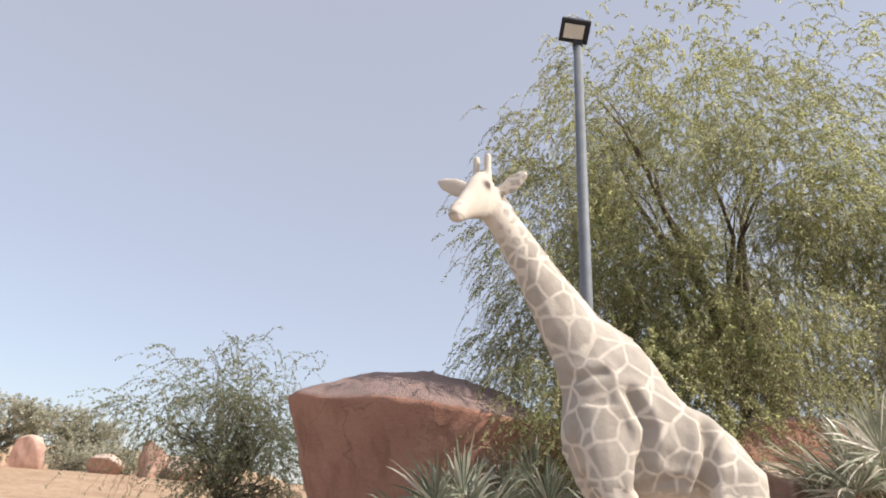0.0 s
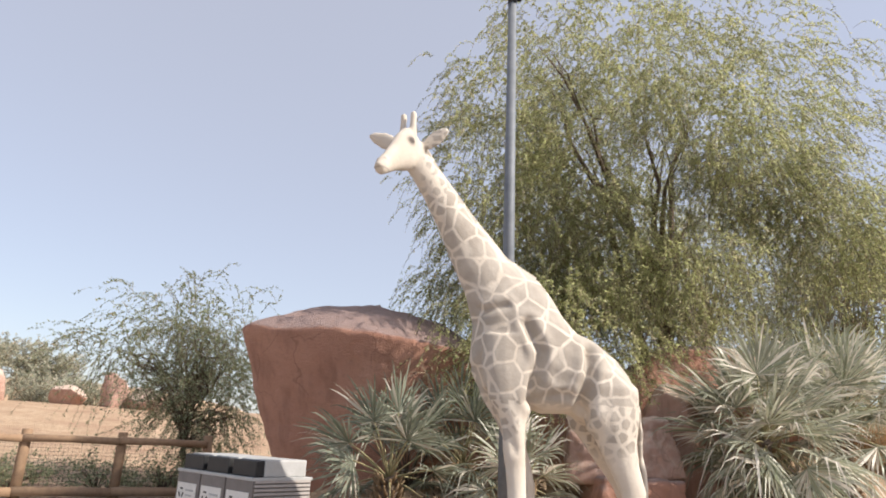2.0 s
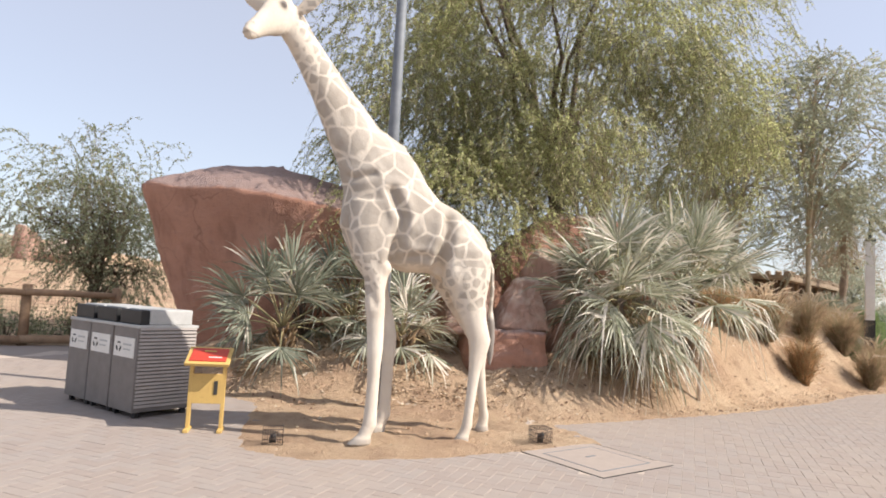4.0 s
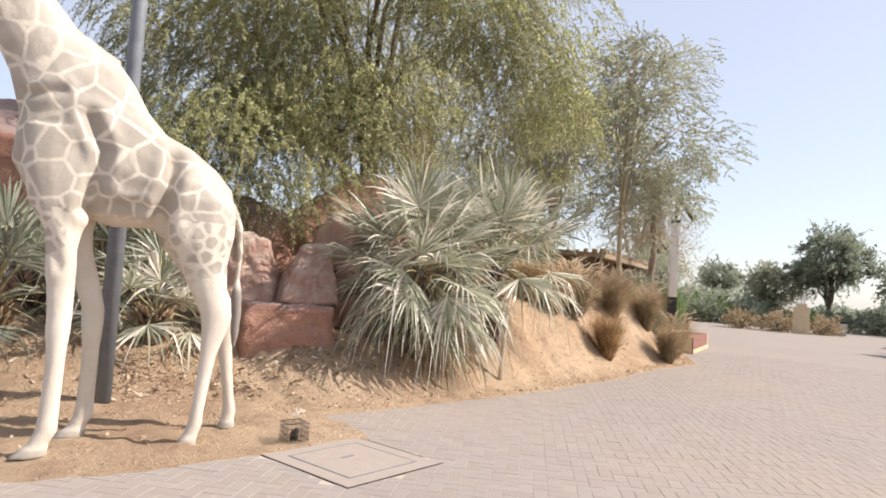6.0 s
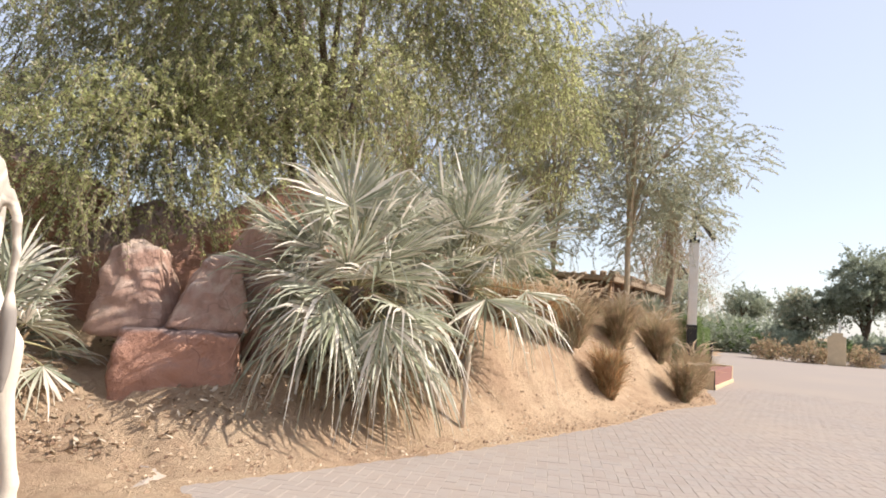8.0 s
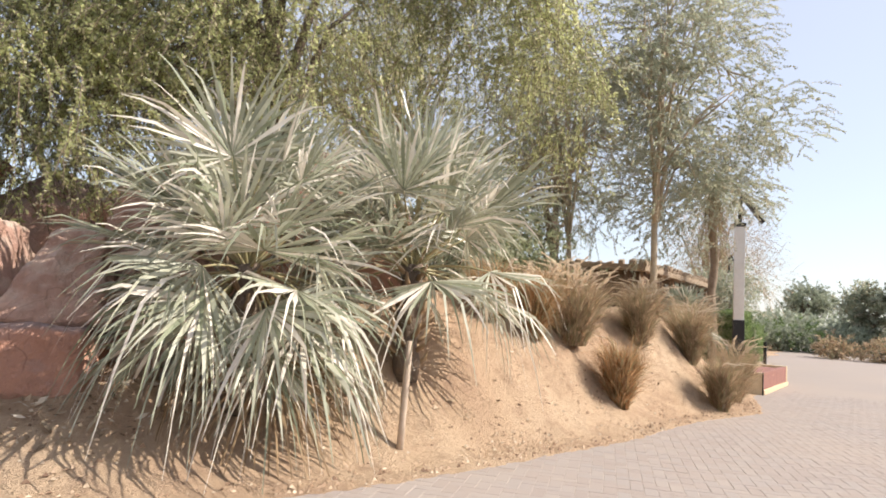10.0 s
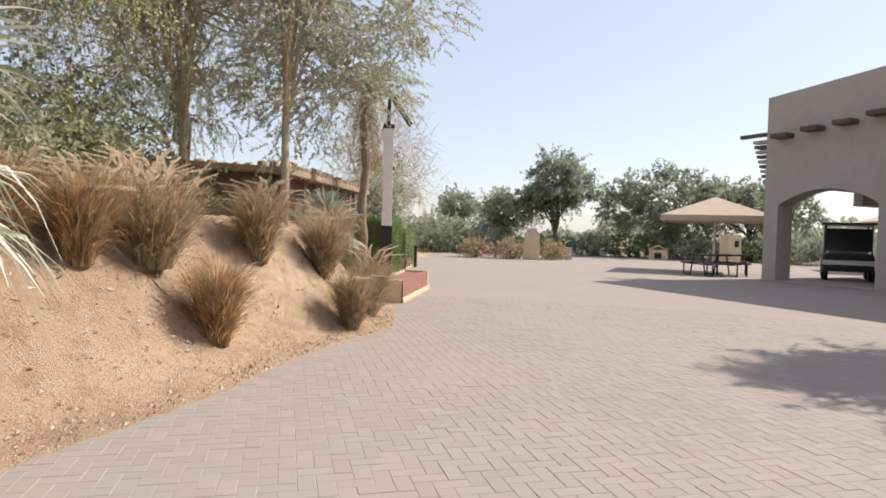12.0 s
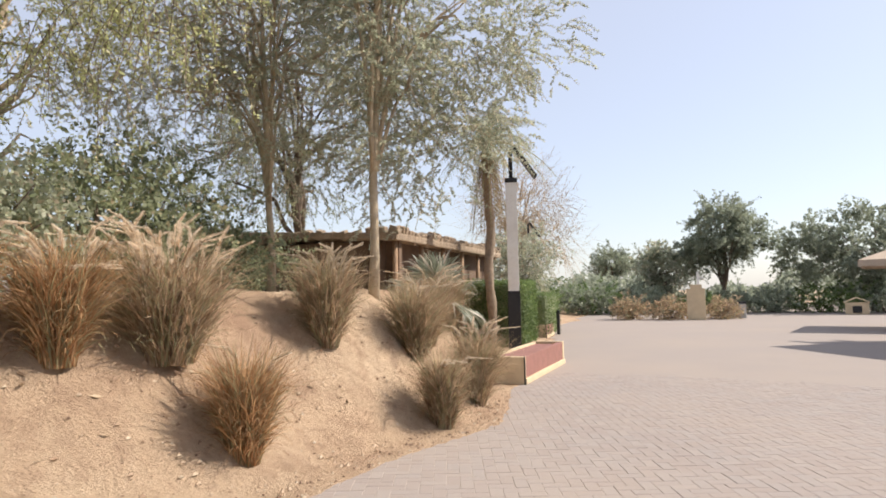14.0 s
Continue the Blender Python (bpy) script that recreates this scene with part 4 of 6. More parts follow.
def recycling_station():
    """Three waste bins in one row: x along the front, y to the back."""
    turn = math.degrees(math.atan2(-0.638, 0.767))
    b = empty("recycling_bins", pose(-1.68, 5.76, 0, 0, 0, turn), "row of three grey metal recycling bins with dark openings", "bin")
    deep, wide, tall = 0.66, 0.5, 0.86
    for k in range(3):
        x = -wide * (k + 0.5)
        unit = part("bin", boxed((wide - 0.02, deep, tall), (x, deep / 2, 0.06 + tall / 2), (0, 0, 0), 0.012), BIN_GREY, b)
        part("rim", boxed((wide, deep + 0.02, 0.03), (x, deep / 2, tall + 0.06), (0, 0, 0), 0.006), BIN_LIGHT, unit, "pale grey metal rim")
        part("hood", boxed((wide - 0.05, deep * 0.72, 0.16), (x, deep * 0.55, tall + 0.155), (0, 0, 0), 0.015), BIN_LIGHT, unit, "pale grey metal hood")
        part("opening", boxed((wide - 0.08, 0.10, 0.15), (x, deep * 0.13, tall + 0.15), (0, 0, 0), 0.01), BLACK, unit, "black opening flap")
        lab = part("label_plate", boxed((wide - 0.10, 0.008, 0.20), (x, -0.004, tall - 0.16), (0, 0, 0), 0.002), LABEL_WHITE, unit, "white label with recycling arrows")
        for j in range(3):
            a = j * 120 + 90
            cx, cz = x - 0.10 + 0.04 * math.cos(radians(a)), tall - 0.16 + 0.04 * math.sin(radians(a))
            part("arrow", boxed((0.05, 0.006, 0.018), (cx, -0.011, cz), (0, -(a + 90), 0), 0.001), LABEL_DARK, lab)
        part("text_bar", boxed((0.16, 0.005, 0.018), (x + 0.07, -0.010, tall - 0.13), (0, 0, 0), 0.001), BIN_LIGHT, lab)
        part("text_bar", boxed((0.13, 0.005, 0.014), (x + 0.06, -0.010, tall - 0.18), (0, 0, 0), 0.001), BIN_LIGHT, lab)
        for fx in (-0.19, 0.19):
            for fy in (0.07, deep - 0.07):
                part("foot", boxed((0.05, 0.05, 0.07), (x + fx, fy, 0.035), (0, 0, 0), 0.005), BLACK, unit)
    for j in range(22):
        part("slat", boxed((0.012, deep - 0.03, 0.026), (0.002, deep / 2, 0.12 + j * 0.037), (0, -12, 0), 0.002), BIN_SIDE, b)
    return b


recycling_station()
YELLOW = plain("yellow_paint", (0.62, 0.42, 0.14), (0.53, 0.35, 0.12), 0.6, 6)
RED = plain("red_panel", (0.50, 0.055, 0.03), (0.43, 0.05, 0.03), 0.45, 6)


def notice_board():
    b = empty("notice_board", pose(-0.86, 5.42, 0, 0, 0, 8), "small yellow lectern sign with a sloping red panel", "sign")
    for x in (-0.15, 0.15):
        part("leg", boxed((0.035, 0.05, 0.70), (x, 0.0, 0.35), (0, 0, 0), 0.005), YELLOW, b)
        part("foot", boxed((0.045, 0.22, 0.03), (x, 0.0, 0.015), (0, 0, 0), 0.005), YELLOW, b)
    part("apron", boxed((0.27, 0.02, 0.28), (0, -0.015, 0.40), (0, 0, 0), 0.004), YELLOW, b)
    part("badge", boxed((0.035, 0.008, 0.13), (0.08, -0.027, 0.41), (0, 0, 0), 0.003), LABEL_DARK, b, "dark printed emblem")
    top = part("panel_frame", boxed((0.40, 0.32, 0.03), (0, 0.0, 0.70), (24, 0, 0), 0.006), YELLOW, b)
    part("panel", boxed((0.33, 0.24, 0.01), (0, -0.008, 0.717), (24, 0, 0), 0.002), RED, top, "red printed panel")
    part("text_bar", boxed((0.11, 0.02, 0.008), (0, 0.045, 0.746), (24, 0, 0), 0.001), YELLOW, top)
    part("text_bar", boxed((0.12, 0.014, 0.008), (0.06, -0.06, 0.699), (24, 0, 0), 0.001), LABEL_WHITE, top)
    return b


notice_board()
WIRE = plain("dark_wire", (0.10, 0.09, 0.08), (0.16, 0.10, 0.07), 0.6, 20, 0.4)


def wire_cage(at, turn):
    """A wire guard over a small ground light."""
    c = empty("light_guard", pose(at[0], at[1], ground_z(*at), 0, 0, turn), "dark wire cage over a small ground light", "light guard", "ground light guards")
    w, h = 0.087, 0.14
    for k in range(8):
        t = -w + 2 * w * k / 8
        for x, y in ((t, -w), (-t, w), (-w, -t), (w, t)):
            put("bar", tubes_mesh("bar", [([Vector((x, y, -0.02)), Vector((x, y, h))], [0.0019, 0.0019])], WIRE, 4), c)
        put("bar", tubes_mesh("bar", [([Vector((t, -w, h)), Vector((t, w, h))], [0.0019, 0.0019])], WIRE, 4), c)
    rings = []
    for z in (0.01, 0.055, 0.1, h):
        p = [Vector((-w, -w, z)), Vector((w, -w, z)), Vector((w, w, z)), Vector((-w, w, z)), Vector((-w, -w, z))]
        rings.append((p, [0.003] * 5))
    put("frame", tubes_mesh("frame", rings, WIRE, 5), c)
    put("ground_light", tubes_mesh("ground_light", [([Vector((0, 0, -0.02)), Vector((0, 0, 0.05)), Vector((0.01, -0.03, 0.08))], [0.033, 0.033, 0.022])], BLACK, 12), c)
    return c


wire_cage((-0.13, 5.0), 12)
wire_cage((2.40, 5.58), 20)


# ---- inspection cover ----
def inspection_cover():
    conc = plain("cover_concrete", (0.37, 0.31, 0.27), (0.33, 0.28, 0.245), 0.9, 8)
    c = empty("inspection_cover", pose(2.80, 5.02, 0.0022, 0, 0, 33.5), "square concrete inspection cover set in the paving", "manhole")
    part("frame", boxed((0.94, 0.94, 0.05), (0, 0, -0.024), (0, 0, 0), 0.004), conc, c)
    part("lid", boxed((0.66, 0.66, 0.05), (0, 0, -0.021), (0, 0, 0), 0.006), conc, c)
    for x, y, sx, sy in ((0, -0.335, 0.68, 0.014), (0, 0.335, 0.68, 0.014), (-0.335, 0, 0.014, 0.66), (0.335, 0, 0.014, 0.66)):
        part("rim", boxed((sx, sy, 0.03), (x, y, -0.011), (0, 0, 0), 0.002), GALV, c, "dark steel rim")
    part("grip", boxed((0.12, 0.025, 0.006), (0, 0.06, 0.004), (0, 0, 0), 0.002), GALV, c)
    for x, y, sx, sy in ((0, -0.477, 0.97, 0.014), (-0.477, 0, 0.014, 0.97), (0.477, 0.1, 0.014, 0.75)):
        part("seam", boxed((sx, sy, 0.02), (x, y, -0.009), (0, 0, 0), 0.001), BLACK, c, "dark joint line")
    return c


inspection_cover()


# ---- stick in the bank ----
STAKE_WOOD = plain("pale_stake_wood", (0.58, 0.47, 0.37), (0.46, 0.36, 0.27), 0.85, 7, bump=0.4)
s0 = empty("stake", pose(5.37, 8.45, ground_z(5.37, 8.45)), "thin pale wooden stake standing in the sand", "stake")
put("stake", tubes_mesh("stake", [([Vector((-0.01, 0.01, -0.1)), Vector((0.0, 0, 0.3)), Vector((0.008, -0.02, 0.6)), Vector((0.015, -0.04, 0.9))], [0.032, 0.029, 0.030, 0.026])], STAKE_WOOD, 9), s0)


# ---- planters and lamp pillars ----
def planter(label, a, b, depth, tall):
    """A raised bed edge from a to b: cream ends and cap, maroon panel between."""
    a, b = Vector((*a, 0)), Vector((*b, 0))
    d = b - a
    p = empty("planter", pose(a.x, a.y, 0, 0, 0, math.degrees(math.atan2(d.y, d.x))), label, "planter")
    n = d.length
    part("end_block", boxed((0.10, depth, tall), (0.05, depth / 2, tall / 2), (0, 0, 0), 0.01), CREAM, p)
    part("end_block", boxed((0.12, depth, tall + 0.03), (n - 0.06, depth / 2, tall / 2), (0, 0, 0), 0.01), CREAM, p)
    part("front_panel", boxed((n - 0.22, 0.10, tall - 0.09), (n / 2, 0.06, 0.09 + (tall - 0.09) / 2), (0, 0, 0), 0.008), MAROON, p, "maroon stone panel")
    part("plinth", boxed((n - 0.04, 0.14, 0.09), (n / 2, 0.04, 0.045), (0, 0, 0), 0.01), CREAM, p)
    part("back_panel", boxed((n - 0.22, 0.08, tall), (n / 2, depth - 0.05, tall / 2), (0, 0, 0), 0.008), CREAM, p)
    part("seat_slab", boxed((n - 0.22, depth - 0.16, 0.05), (n / 2, depth / 2, tall - 0.06), (0, 0, 0), 0.006), MAROON, p)
    part("edge_strip", boxed((0.022, 0.022, tall), (0.0, -0.004, tall / 2), (0, 0, 0), 0.002), BLACK, p, "dark corner strip")
    return p


planter("low planter wall with cream ends and a maroon stone side", (12.97, 14.15), (15.2, 16.3), 0.62, 0.42)
planter("low planter wall with cream ends beside a hedge", (18.75, 22.3), (19.9, 23.6), 0.7, 0.4)


def lamp_pillar(at, turn):
    p = empty("lamp_pillar", pose(at[0], at[1], 0, 0, 0, turn), "white square pillar on a dark base with a curved lamp", "lamp pillar", "lamp pillars")
    part("base", boxed((0.27, 0.27, 1.45), (0, 0, 0.72), (0, 0, 0), 0.01), BLACK, p, "dark painted base")
    part("shaft", boxed((0.24, 0.24, 2.4), (0, 0, 2.62), (0, 0, 0), 0.012), WHITE, p)
    part("cap", boxed((0.27, 0.27, 0.10), (0, 0, 3.87), (0, 0, 0), 0.01), BLACK, p, "dark metal cap")
    arm = [Vector((0.0, 0, 3.9)), Vector((0, 0, 4.3)), Vector((0.0, 0, 4.5)), Vector((0.03, 0, 4.58)), Vector((0.09, 0, 4.58))]
    put("arm", tubes_mesh("arm", [(arm, [0.045] * 5)], BLACK, 8), p)
    part("shade", boxed((0.08, 0.34, 0.85), (0.30, 0, 4.28), (0, -35, 0), 0.02), BLACK, p, "dark slanting lamp shade")
    return p


lamp_pillar((14.95, 17.75), -30)
lamp_pillar((23.6, 30.9), -30)


# ---- hedge, low rail, bollard ----
def leafy_box(name, label, at, size, turn, mat, n, seed, leaf=0.05, category="hedge"):
    rng = np.random.default_rng(seed)
    h = empty(name, pose(*at, 0, 0, turn), label, category)
    core = boxed((size[0] * 0.94, size[1] * 0.94, size[2] * 0.96), (0, 0, size[2] * 0.48), (0, 0, 0), 0.1)
    part("core", core, DARK_LEAF, h)
    p = rng.uniform(-0.5, 0.5, (n, 3))
    k = rng.integers(0, 5, n)
    face = np.array([[0.5, 9, 9], [-0.5, 9, 9], [9, 0.5, 9], [9, -0.5, 9], [9, 9, 0.5]])[k]
    p = np.where(face < 8, face, p) * np.array(size) + np.array([0, 0, size[2] / 2]) + rng.normal(0, 0.03, (n, 3))
    a, b = rng.normal(size=(n, 3)), rng.normal(size=(n, 3))
    a /= np.linalg.norm(a, axis=1, keepdims=True)
    b = np.cross(a, b)
    b /= np.linalg.norm(b, axis=1, keepdims=True)
    q = np.stack([p, p + a * leaf * 0.5 + b * leaf * 0.3, p + a * leaf, p + a * leaf * 0.5 - b * leaf * 0.3], 1)
    put("foliage", quads_mesh("foliage", q, mat), h)
    return h


leafy_box("hedge", "trimmed dark green box hedge beside a lamp pillar", (16.0, 20.2, 0.05), (1.55, 1.5, 1.62), 45, HEDGE_LEAF, 18000, 71, 0.06)
leafy_box("hedge", "long trimmed dark green hedge along the path", (19.6, 24.2, 0.05), (4.0, 1.2, 1.3), 50, HEDGE_LEAF, 9000, 72)
part("bollard", boxed((0.10, 0.10, 0.8), (20.1, 23.6, 0.4), (0, 0, 40), 0.012), BLACK)
tagged(bpy.data.objects["bollard"], "dark square bollard beside a planter", "bollard")


# ---- thatched hut ----
def hut():
    wood = plain("hut_wood", (0.17, 0.115, 0.08), (0.12, 0.08, 0.055), 0.9, 4, bump=0.5)
    thatch = plain("thatch", (0.42, 0.325, 0.23), (0.28, 0.21, 0.15), 0.95, 6, bump=0.8, dist=0.04)
    turn = 45.3
    h = empty("hut", pose(11.95, 17.15, 0, 0, 0, turn), "low brown wooden hut with a ragged thatched roof", "hut")
    L, D = 7.2, 7.4
    part("wall", boxed((L, 0.14, 2.5), (L / 2, 0.35, 1.25), (0, 0, 0), 0.01), wood, h)
    part("wall", boxed((0.14, D, 2.5), (0.35, D / 2, 1.25), (0, 0, 0), 0.01), wood, h)
    part("wall", boxed((L, 0.14, 2.5), (L / 2, D - 0.3, 1.25), (0, 0, 0), 0.01), wood, h)
    part("roof", boxed((L + 0.3, D + 0.3, 0.14), (L / 2, D / 2, 2.72), (3, 0, 0), 0.03), thatch, h, "grey-brown thatched roof")
    rng = np.random.default_rng(5)
    for k in range(46):
        x = -0.1 + (L + 0.2) * k / 45
        part("thatch_bundle", boxed((0.10 + 0.08 * rng.random(), 0.16, 0.16 + 0.12 * rng.random()), (x, -0.05, 2.60 + rng.normal(0, 0.03)), (18, rng.normal(0, 8), 0), 0.02), thatch, h)
    for k in range(28):
        y = -0.1 + D * k / 27
        part("thatch_bundle", boxed((0.16, 0.10 + 0.08 * rng.random(), 0.12 + 0.08 * rng.random()), (-0.08, y, 2.63 + rng.normal(0, 0.02)), (rng.normal(0, 8), -15, 0), 0.02), thatch, h)
    for k in range(6):
        put("post", tubes_mesh("post", [([Vector((0.2 + k * 1.35, 0.05, 0)), Vector((0.2 + k * 1.35, 0.05, 2.62))], [0.06, 0.055])], LOG, 8), h)
    return h


hut()


PALM_TRUNK = plain("palm_trunk", (0.33, 0.26, 0.19), (0.22, 0.165, 0.12), 0.95, 7, bump=0.7, dist=0.02)


def date_palm(label, at, tall, fronds, seed, skirt=True):
    """A feather palm: ringed trunk, hanging dead skirt and arching fronds."""
    rng = np.random.default_rng(seed)
    p = empty("palm_tree", pose(*at), label, "palm")
    n = 14
    put("trunk", tubes_mesh("trunk", [([Vector((0.04 * math.sin(i), 0.03 * math.cos(i), tall * i / n)) for i in range(n + 1)], [0.105 + 0.02 * (i % 2) for i in range(n + 1)])], PALM_TRUNK, 12), p)

    def frond(az, lift, ln, mat, name, parent):
        q = np.linspace(0, 1, 12)
        x = ln * q * math.cos(lift) * (1 - 0.15 * q)
        z = ln * (q * math.sin(lift) - 0.55 * q ** 2)
        turn = np.array(Matrix.Rotation(az, 3, "Z"))
        mid = np.stack([x, 0 * x, z], -1) @ turn.T + np.array([0, 0, tall])
        side = turn @ np.array([0, 1.0, 0])
        quads = []
        for j in range(1, 12):
            for s in (-1, 1):
                for e in (0.0, 0.5):
                    a = mid[j - 1] * (1 - e) + mid[j] * e
                    w = 0.42 * math.sin(math.pi * min(1, 0.15 + 0.85 * j / 12)) * ln / 1.8
                    d = (mid[j] - mid[j - 1])
                    d = d / np.linalg.norm(d)
                    tip = a + s * side * w * 0.8 + d * w * 0.6 + np.array([0, 0, -0.25 * w + rng.normal(0, 0.03)])
                    quads.append([a - d * 0.012, a + d * 0.012, tip + d * 0.004, tip - d * 0.004])
        leaf = put(name, quads_mesh(name, np.array(quads), mat), parent)
        put("midrib", tubes_mesh("midrib", [([Vector(m) for m in mid], list(np.linspace(0.02, 0.005, 12)))], FAN_STEM, 4), leaf)

    for i in range(fronds):
        frond(i * 2.4, 1.25 - 1.5 * i / fronds, 1.7 * (0.8 + 0.4 * rng.random()), DARK_LEAF, "frond", p)
    if skirt:
        for i in range(14):
            frond(i * 2.4 + 1, -1.1 - 0.3 * rng.random(), 1.5, DRY_FAN, "dead_frond", p)
    return p


date_palm("palm with a brown skirt of dead fronds behind a hedge", (15.25, 19.35, 0.1), 5.0, 34, 61)
date_palm("tall date palm beside the plaza", (19.8, 5.4, 0.0), 5.6, 54, 62, True)


# unseen tree, added only to throw a dense shadow on the plaza
tree("broad leafy tree added out of view to shade the edge of the plaza", (19.4, 4.5, 0.0), [(19.2, 4.7, 4.4, 1.9, 1.6, 1.1), (20.3, 3.8, 5.2, 1.9, 1.6, 1.2)], 1500, 26, (0.12, 0.26), DARK_LEAF, BARK, (19.4, 4.5, 3.6), 0.15, 63, 0.2, 0.6, 0.2, 14, clump=7)


# ---- log fence and enclosure ----
def log_fence():
    f = empty("log_fence", pose(0, 0, 0), "brown log fence with wire mesh round a sandy enclosure", "fence")
    posts = [(-10.6, 9.75), (-9.2, 10.58), (-7.84, 11.38), (-6.47, 12.2), (-5.1, 13.0)]
    for x, y in posts:
        put("post", tubes_mesh("post", [([Vector((x, y, -0.2)), Vector((x, y, 1.18)), Vector((x, y, 1.2))], [0.095, 0.09, 0.07])], LOG, 12), f)
    for (x0, y0), (x1, y1) in zip(posts[:-1], posts[1:]):
        for z, r in ((1.04, 0.07), (0.12, 0.085)):
            a, b = Vector((x0 + 0.02, y0 - 0.12, z)), Vector((x1 + 0.02, y1 - 0.12, z - 0.015))
            put("rail", tubes_mesh("rail", [([a, a.lerp(b, 0.5) + Vector((0, 0, 0.012)), b], [r, r * 0.97, r])], LOG, 10), f)
        wires = []
        a, b = Vector((x0, y0 - 0.03, 0)), Vector((x1, y1 - 0.03, 0))
        for k in range(22):
            p = a.lerp(b, k / 22)
            wires.append(([p + Vector((0, 0, 0.1)), p + Vector((0, 0, 0.98))], [0.0025, 0.0025]))
        for k in range(13):
            z = Vector((0, 0, 0.16 + 0.065 * k))
            wires.append(([a + z, b + z], [0.0025, 0.0025]))
        mesh = put("wire_mesh", tubes_mesh("wire_mesh", wires, WIRE, 3), f, "fine wire mesh")
    return f


log_fence()


def shrub(label, at, size, mat, twigs, leaves, leaf, seed, bark=BARK, droop=0.1, length=0.4, category="shrub", group=""):
    """A low bush: stems from the foot into a leafy dome."""
    rng = np.random.default_rng(seed)
    z = ground_z(at[0], at[1])
    s = empty("shrub", pose(at[0], at[1], z), label, category, group)
    e = [(0, 0, size[2] * 0.5, size[0], size[1], size[2] * 0.5)]
    for _ in range(3):
        e.append((rng.normal(0, size[0] * 0.45), rng.normal(0, size[1] * 0.45), size[2] * (0.4 + 0.3 * rng.random()), size[0] * 0.55, size[1] * 0.55, size[2] * 0.36))
    q, c = crown_quads(rng, e, twigs, leaves, leaf, droop, length, 0.3)
    q[..., 2] = np.maximum(q[..., 2], 0.01)
    crown = put("crown", quads_mesh("crown", q, mat), s)
    stems = [([Vector((0, 0, -0.05)), Vector(c[i, 0]) * 0.5 + Vector((0, 0, 0.05)), Vector(c[i, 0])], [0.02, 0.014, 0.006]) for i in range(0, twigs, max(1, twigs // 16))]
    put("stem", tubes_mesh("stem", stems, bark, 5), s)
    return s


# tree and shrubs inside the enclosure
tree("small grey-green desert tree with sparse arching branches", (-6.5, 15.2, 0.15),
     [(-7.0, 15.0, 3.8, 1.8, 1.5, 1.1), (-6.2, 15.1, 2.2, 1.4, 1.2, 1.3, 3.0), (-8.2, 14.6, 3.2, 1.1, 1.0, 0.9), (-5.6, 15.4, 4.0, 0.9, 0.9, 0.7)],
     1500, 34, (0.052, 0.24), DARK_LEAF, BARK, (-6.5, 15.1, 2.0), 0.08, 25, 0.42, 1.05, 0.1, 30, clump=8)
for i, (x, y, s) in enumerate(((-7.2, 12.9, 0.9), (-6.2, 13.6, 0.8), (-8.6, 12.2, 0.7), (-5.0, 13.9, 0.9))):
    shrub("low dark green shrub behind the log fence", (x, y), (0.8 * s, 0.6 * s, 0.75 * s), DARK_LEAF, 160, 20, (0.05, 0.25), 80 + i, group="shrubs behind the fence")
shrub("bare twiggy grey shrub in front of a red rock", (-0.6, 9.3), (0.9, 0.6, 1.5), DRY_FAN, 160, 5, (0.04, 0.12), 90, length=0.9)
for i, (x, y, size) in enumerate([(-25.6, 29.6, (1.4, 1.1, 1.9)), (-23.9, 30.9, (0.95, 0.8, 1.15)), (-18.3, 32.8, (1.25, 1.0, 1.5)), (-16.9, 33.2, (1.5, 0.9, 0.85)), (-20.6, 32.4, (1.1, 0.8, 0.8))]):
    rock("boulder", "pinkish-brown boulder standing in the sandy enclosure", (x, y, ground_z(x, y) + size[2] * 0.4), size, 40 * i, 50 + i, PALE_ROCK, 8, 0.06, 4, None, "enclosure boulders", 0.45)
for i, (x, y, r, z) in enumerate([(-31.0, 37.4, 3.6, 2.8), (-27.6, 39.6, 2.2, 1.9), (-38, 36, 4.5, 3.4)]):
    g = ground_z(x, y)
    tree("pale green spreading tree far in the sandy enclosure", (x, y, g), [(x, y, g + z, r, r * 0.8, 1.7), (x + r * 0.6, y + 0.5, g + z * 0.75, r * 0.6, r * 0.6, 1.1)], 700, 26, (0.15, 0.25), HAZY_LEAF, BARK, (x, y, g + z * 0.8), 0.14, 26 + i, 0.1, 0.8, 0.2, 12, clump=9)
for i, (x, y, s) in enumerate(((-23.2, 36, 1.1), (-21.4, 35.4, 0.9), (-25.6, 36.5, 1.2))):
    shrub("grey-green shrub among far boulders", (x, y), (1.6 * s, 1.2 * s, 1.3 * s), HAZY_LEAF, 200, 20, (0.14, 0.25), 100 + i, length=0.6, group="far enclosure shrubs")
rock("rock", "low pale sandstone ridge far off", (-75, 120, 2), (34, 9, 6.5), 20, 61, SAND, 8, 0.08, 5)
# undergrowth behind the fountain grasses
for i, (x, y, sx, sz, m) in enumerate(((6.2, 12.3, 0.9, 1.3, ACACIA), (7.3, 13.3, 1.2, 1.5, DARK_LEAF), (8.2, 14.6, 1.0, 0.9, DARK_LEAF), (8.6, 17.4, 1.1, 1.0, DARK_LEAF), (5.0, 13.0, 1.1, 1.6, ACACIA), (7.4, 15.2, 1.5, 2.2, DARK_LEAF))):
    shrub("dense leafy green bush on the bank under trees", (x, y), (sx, sx * 0.8, sz), m, 420, 22, (0.06, 0.28), 110 + i, length=0.45, group="bushes under the trees")


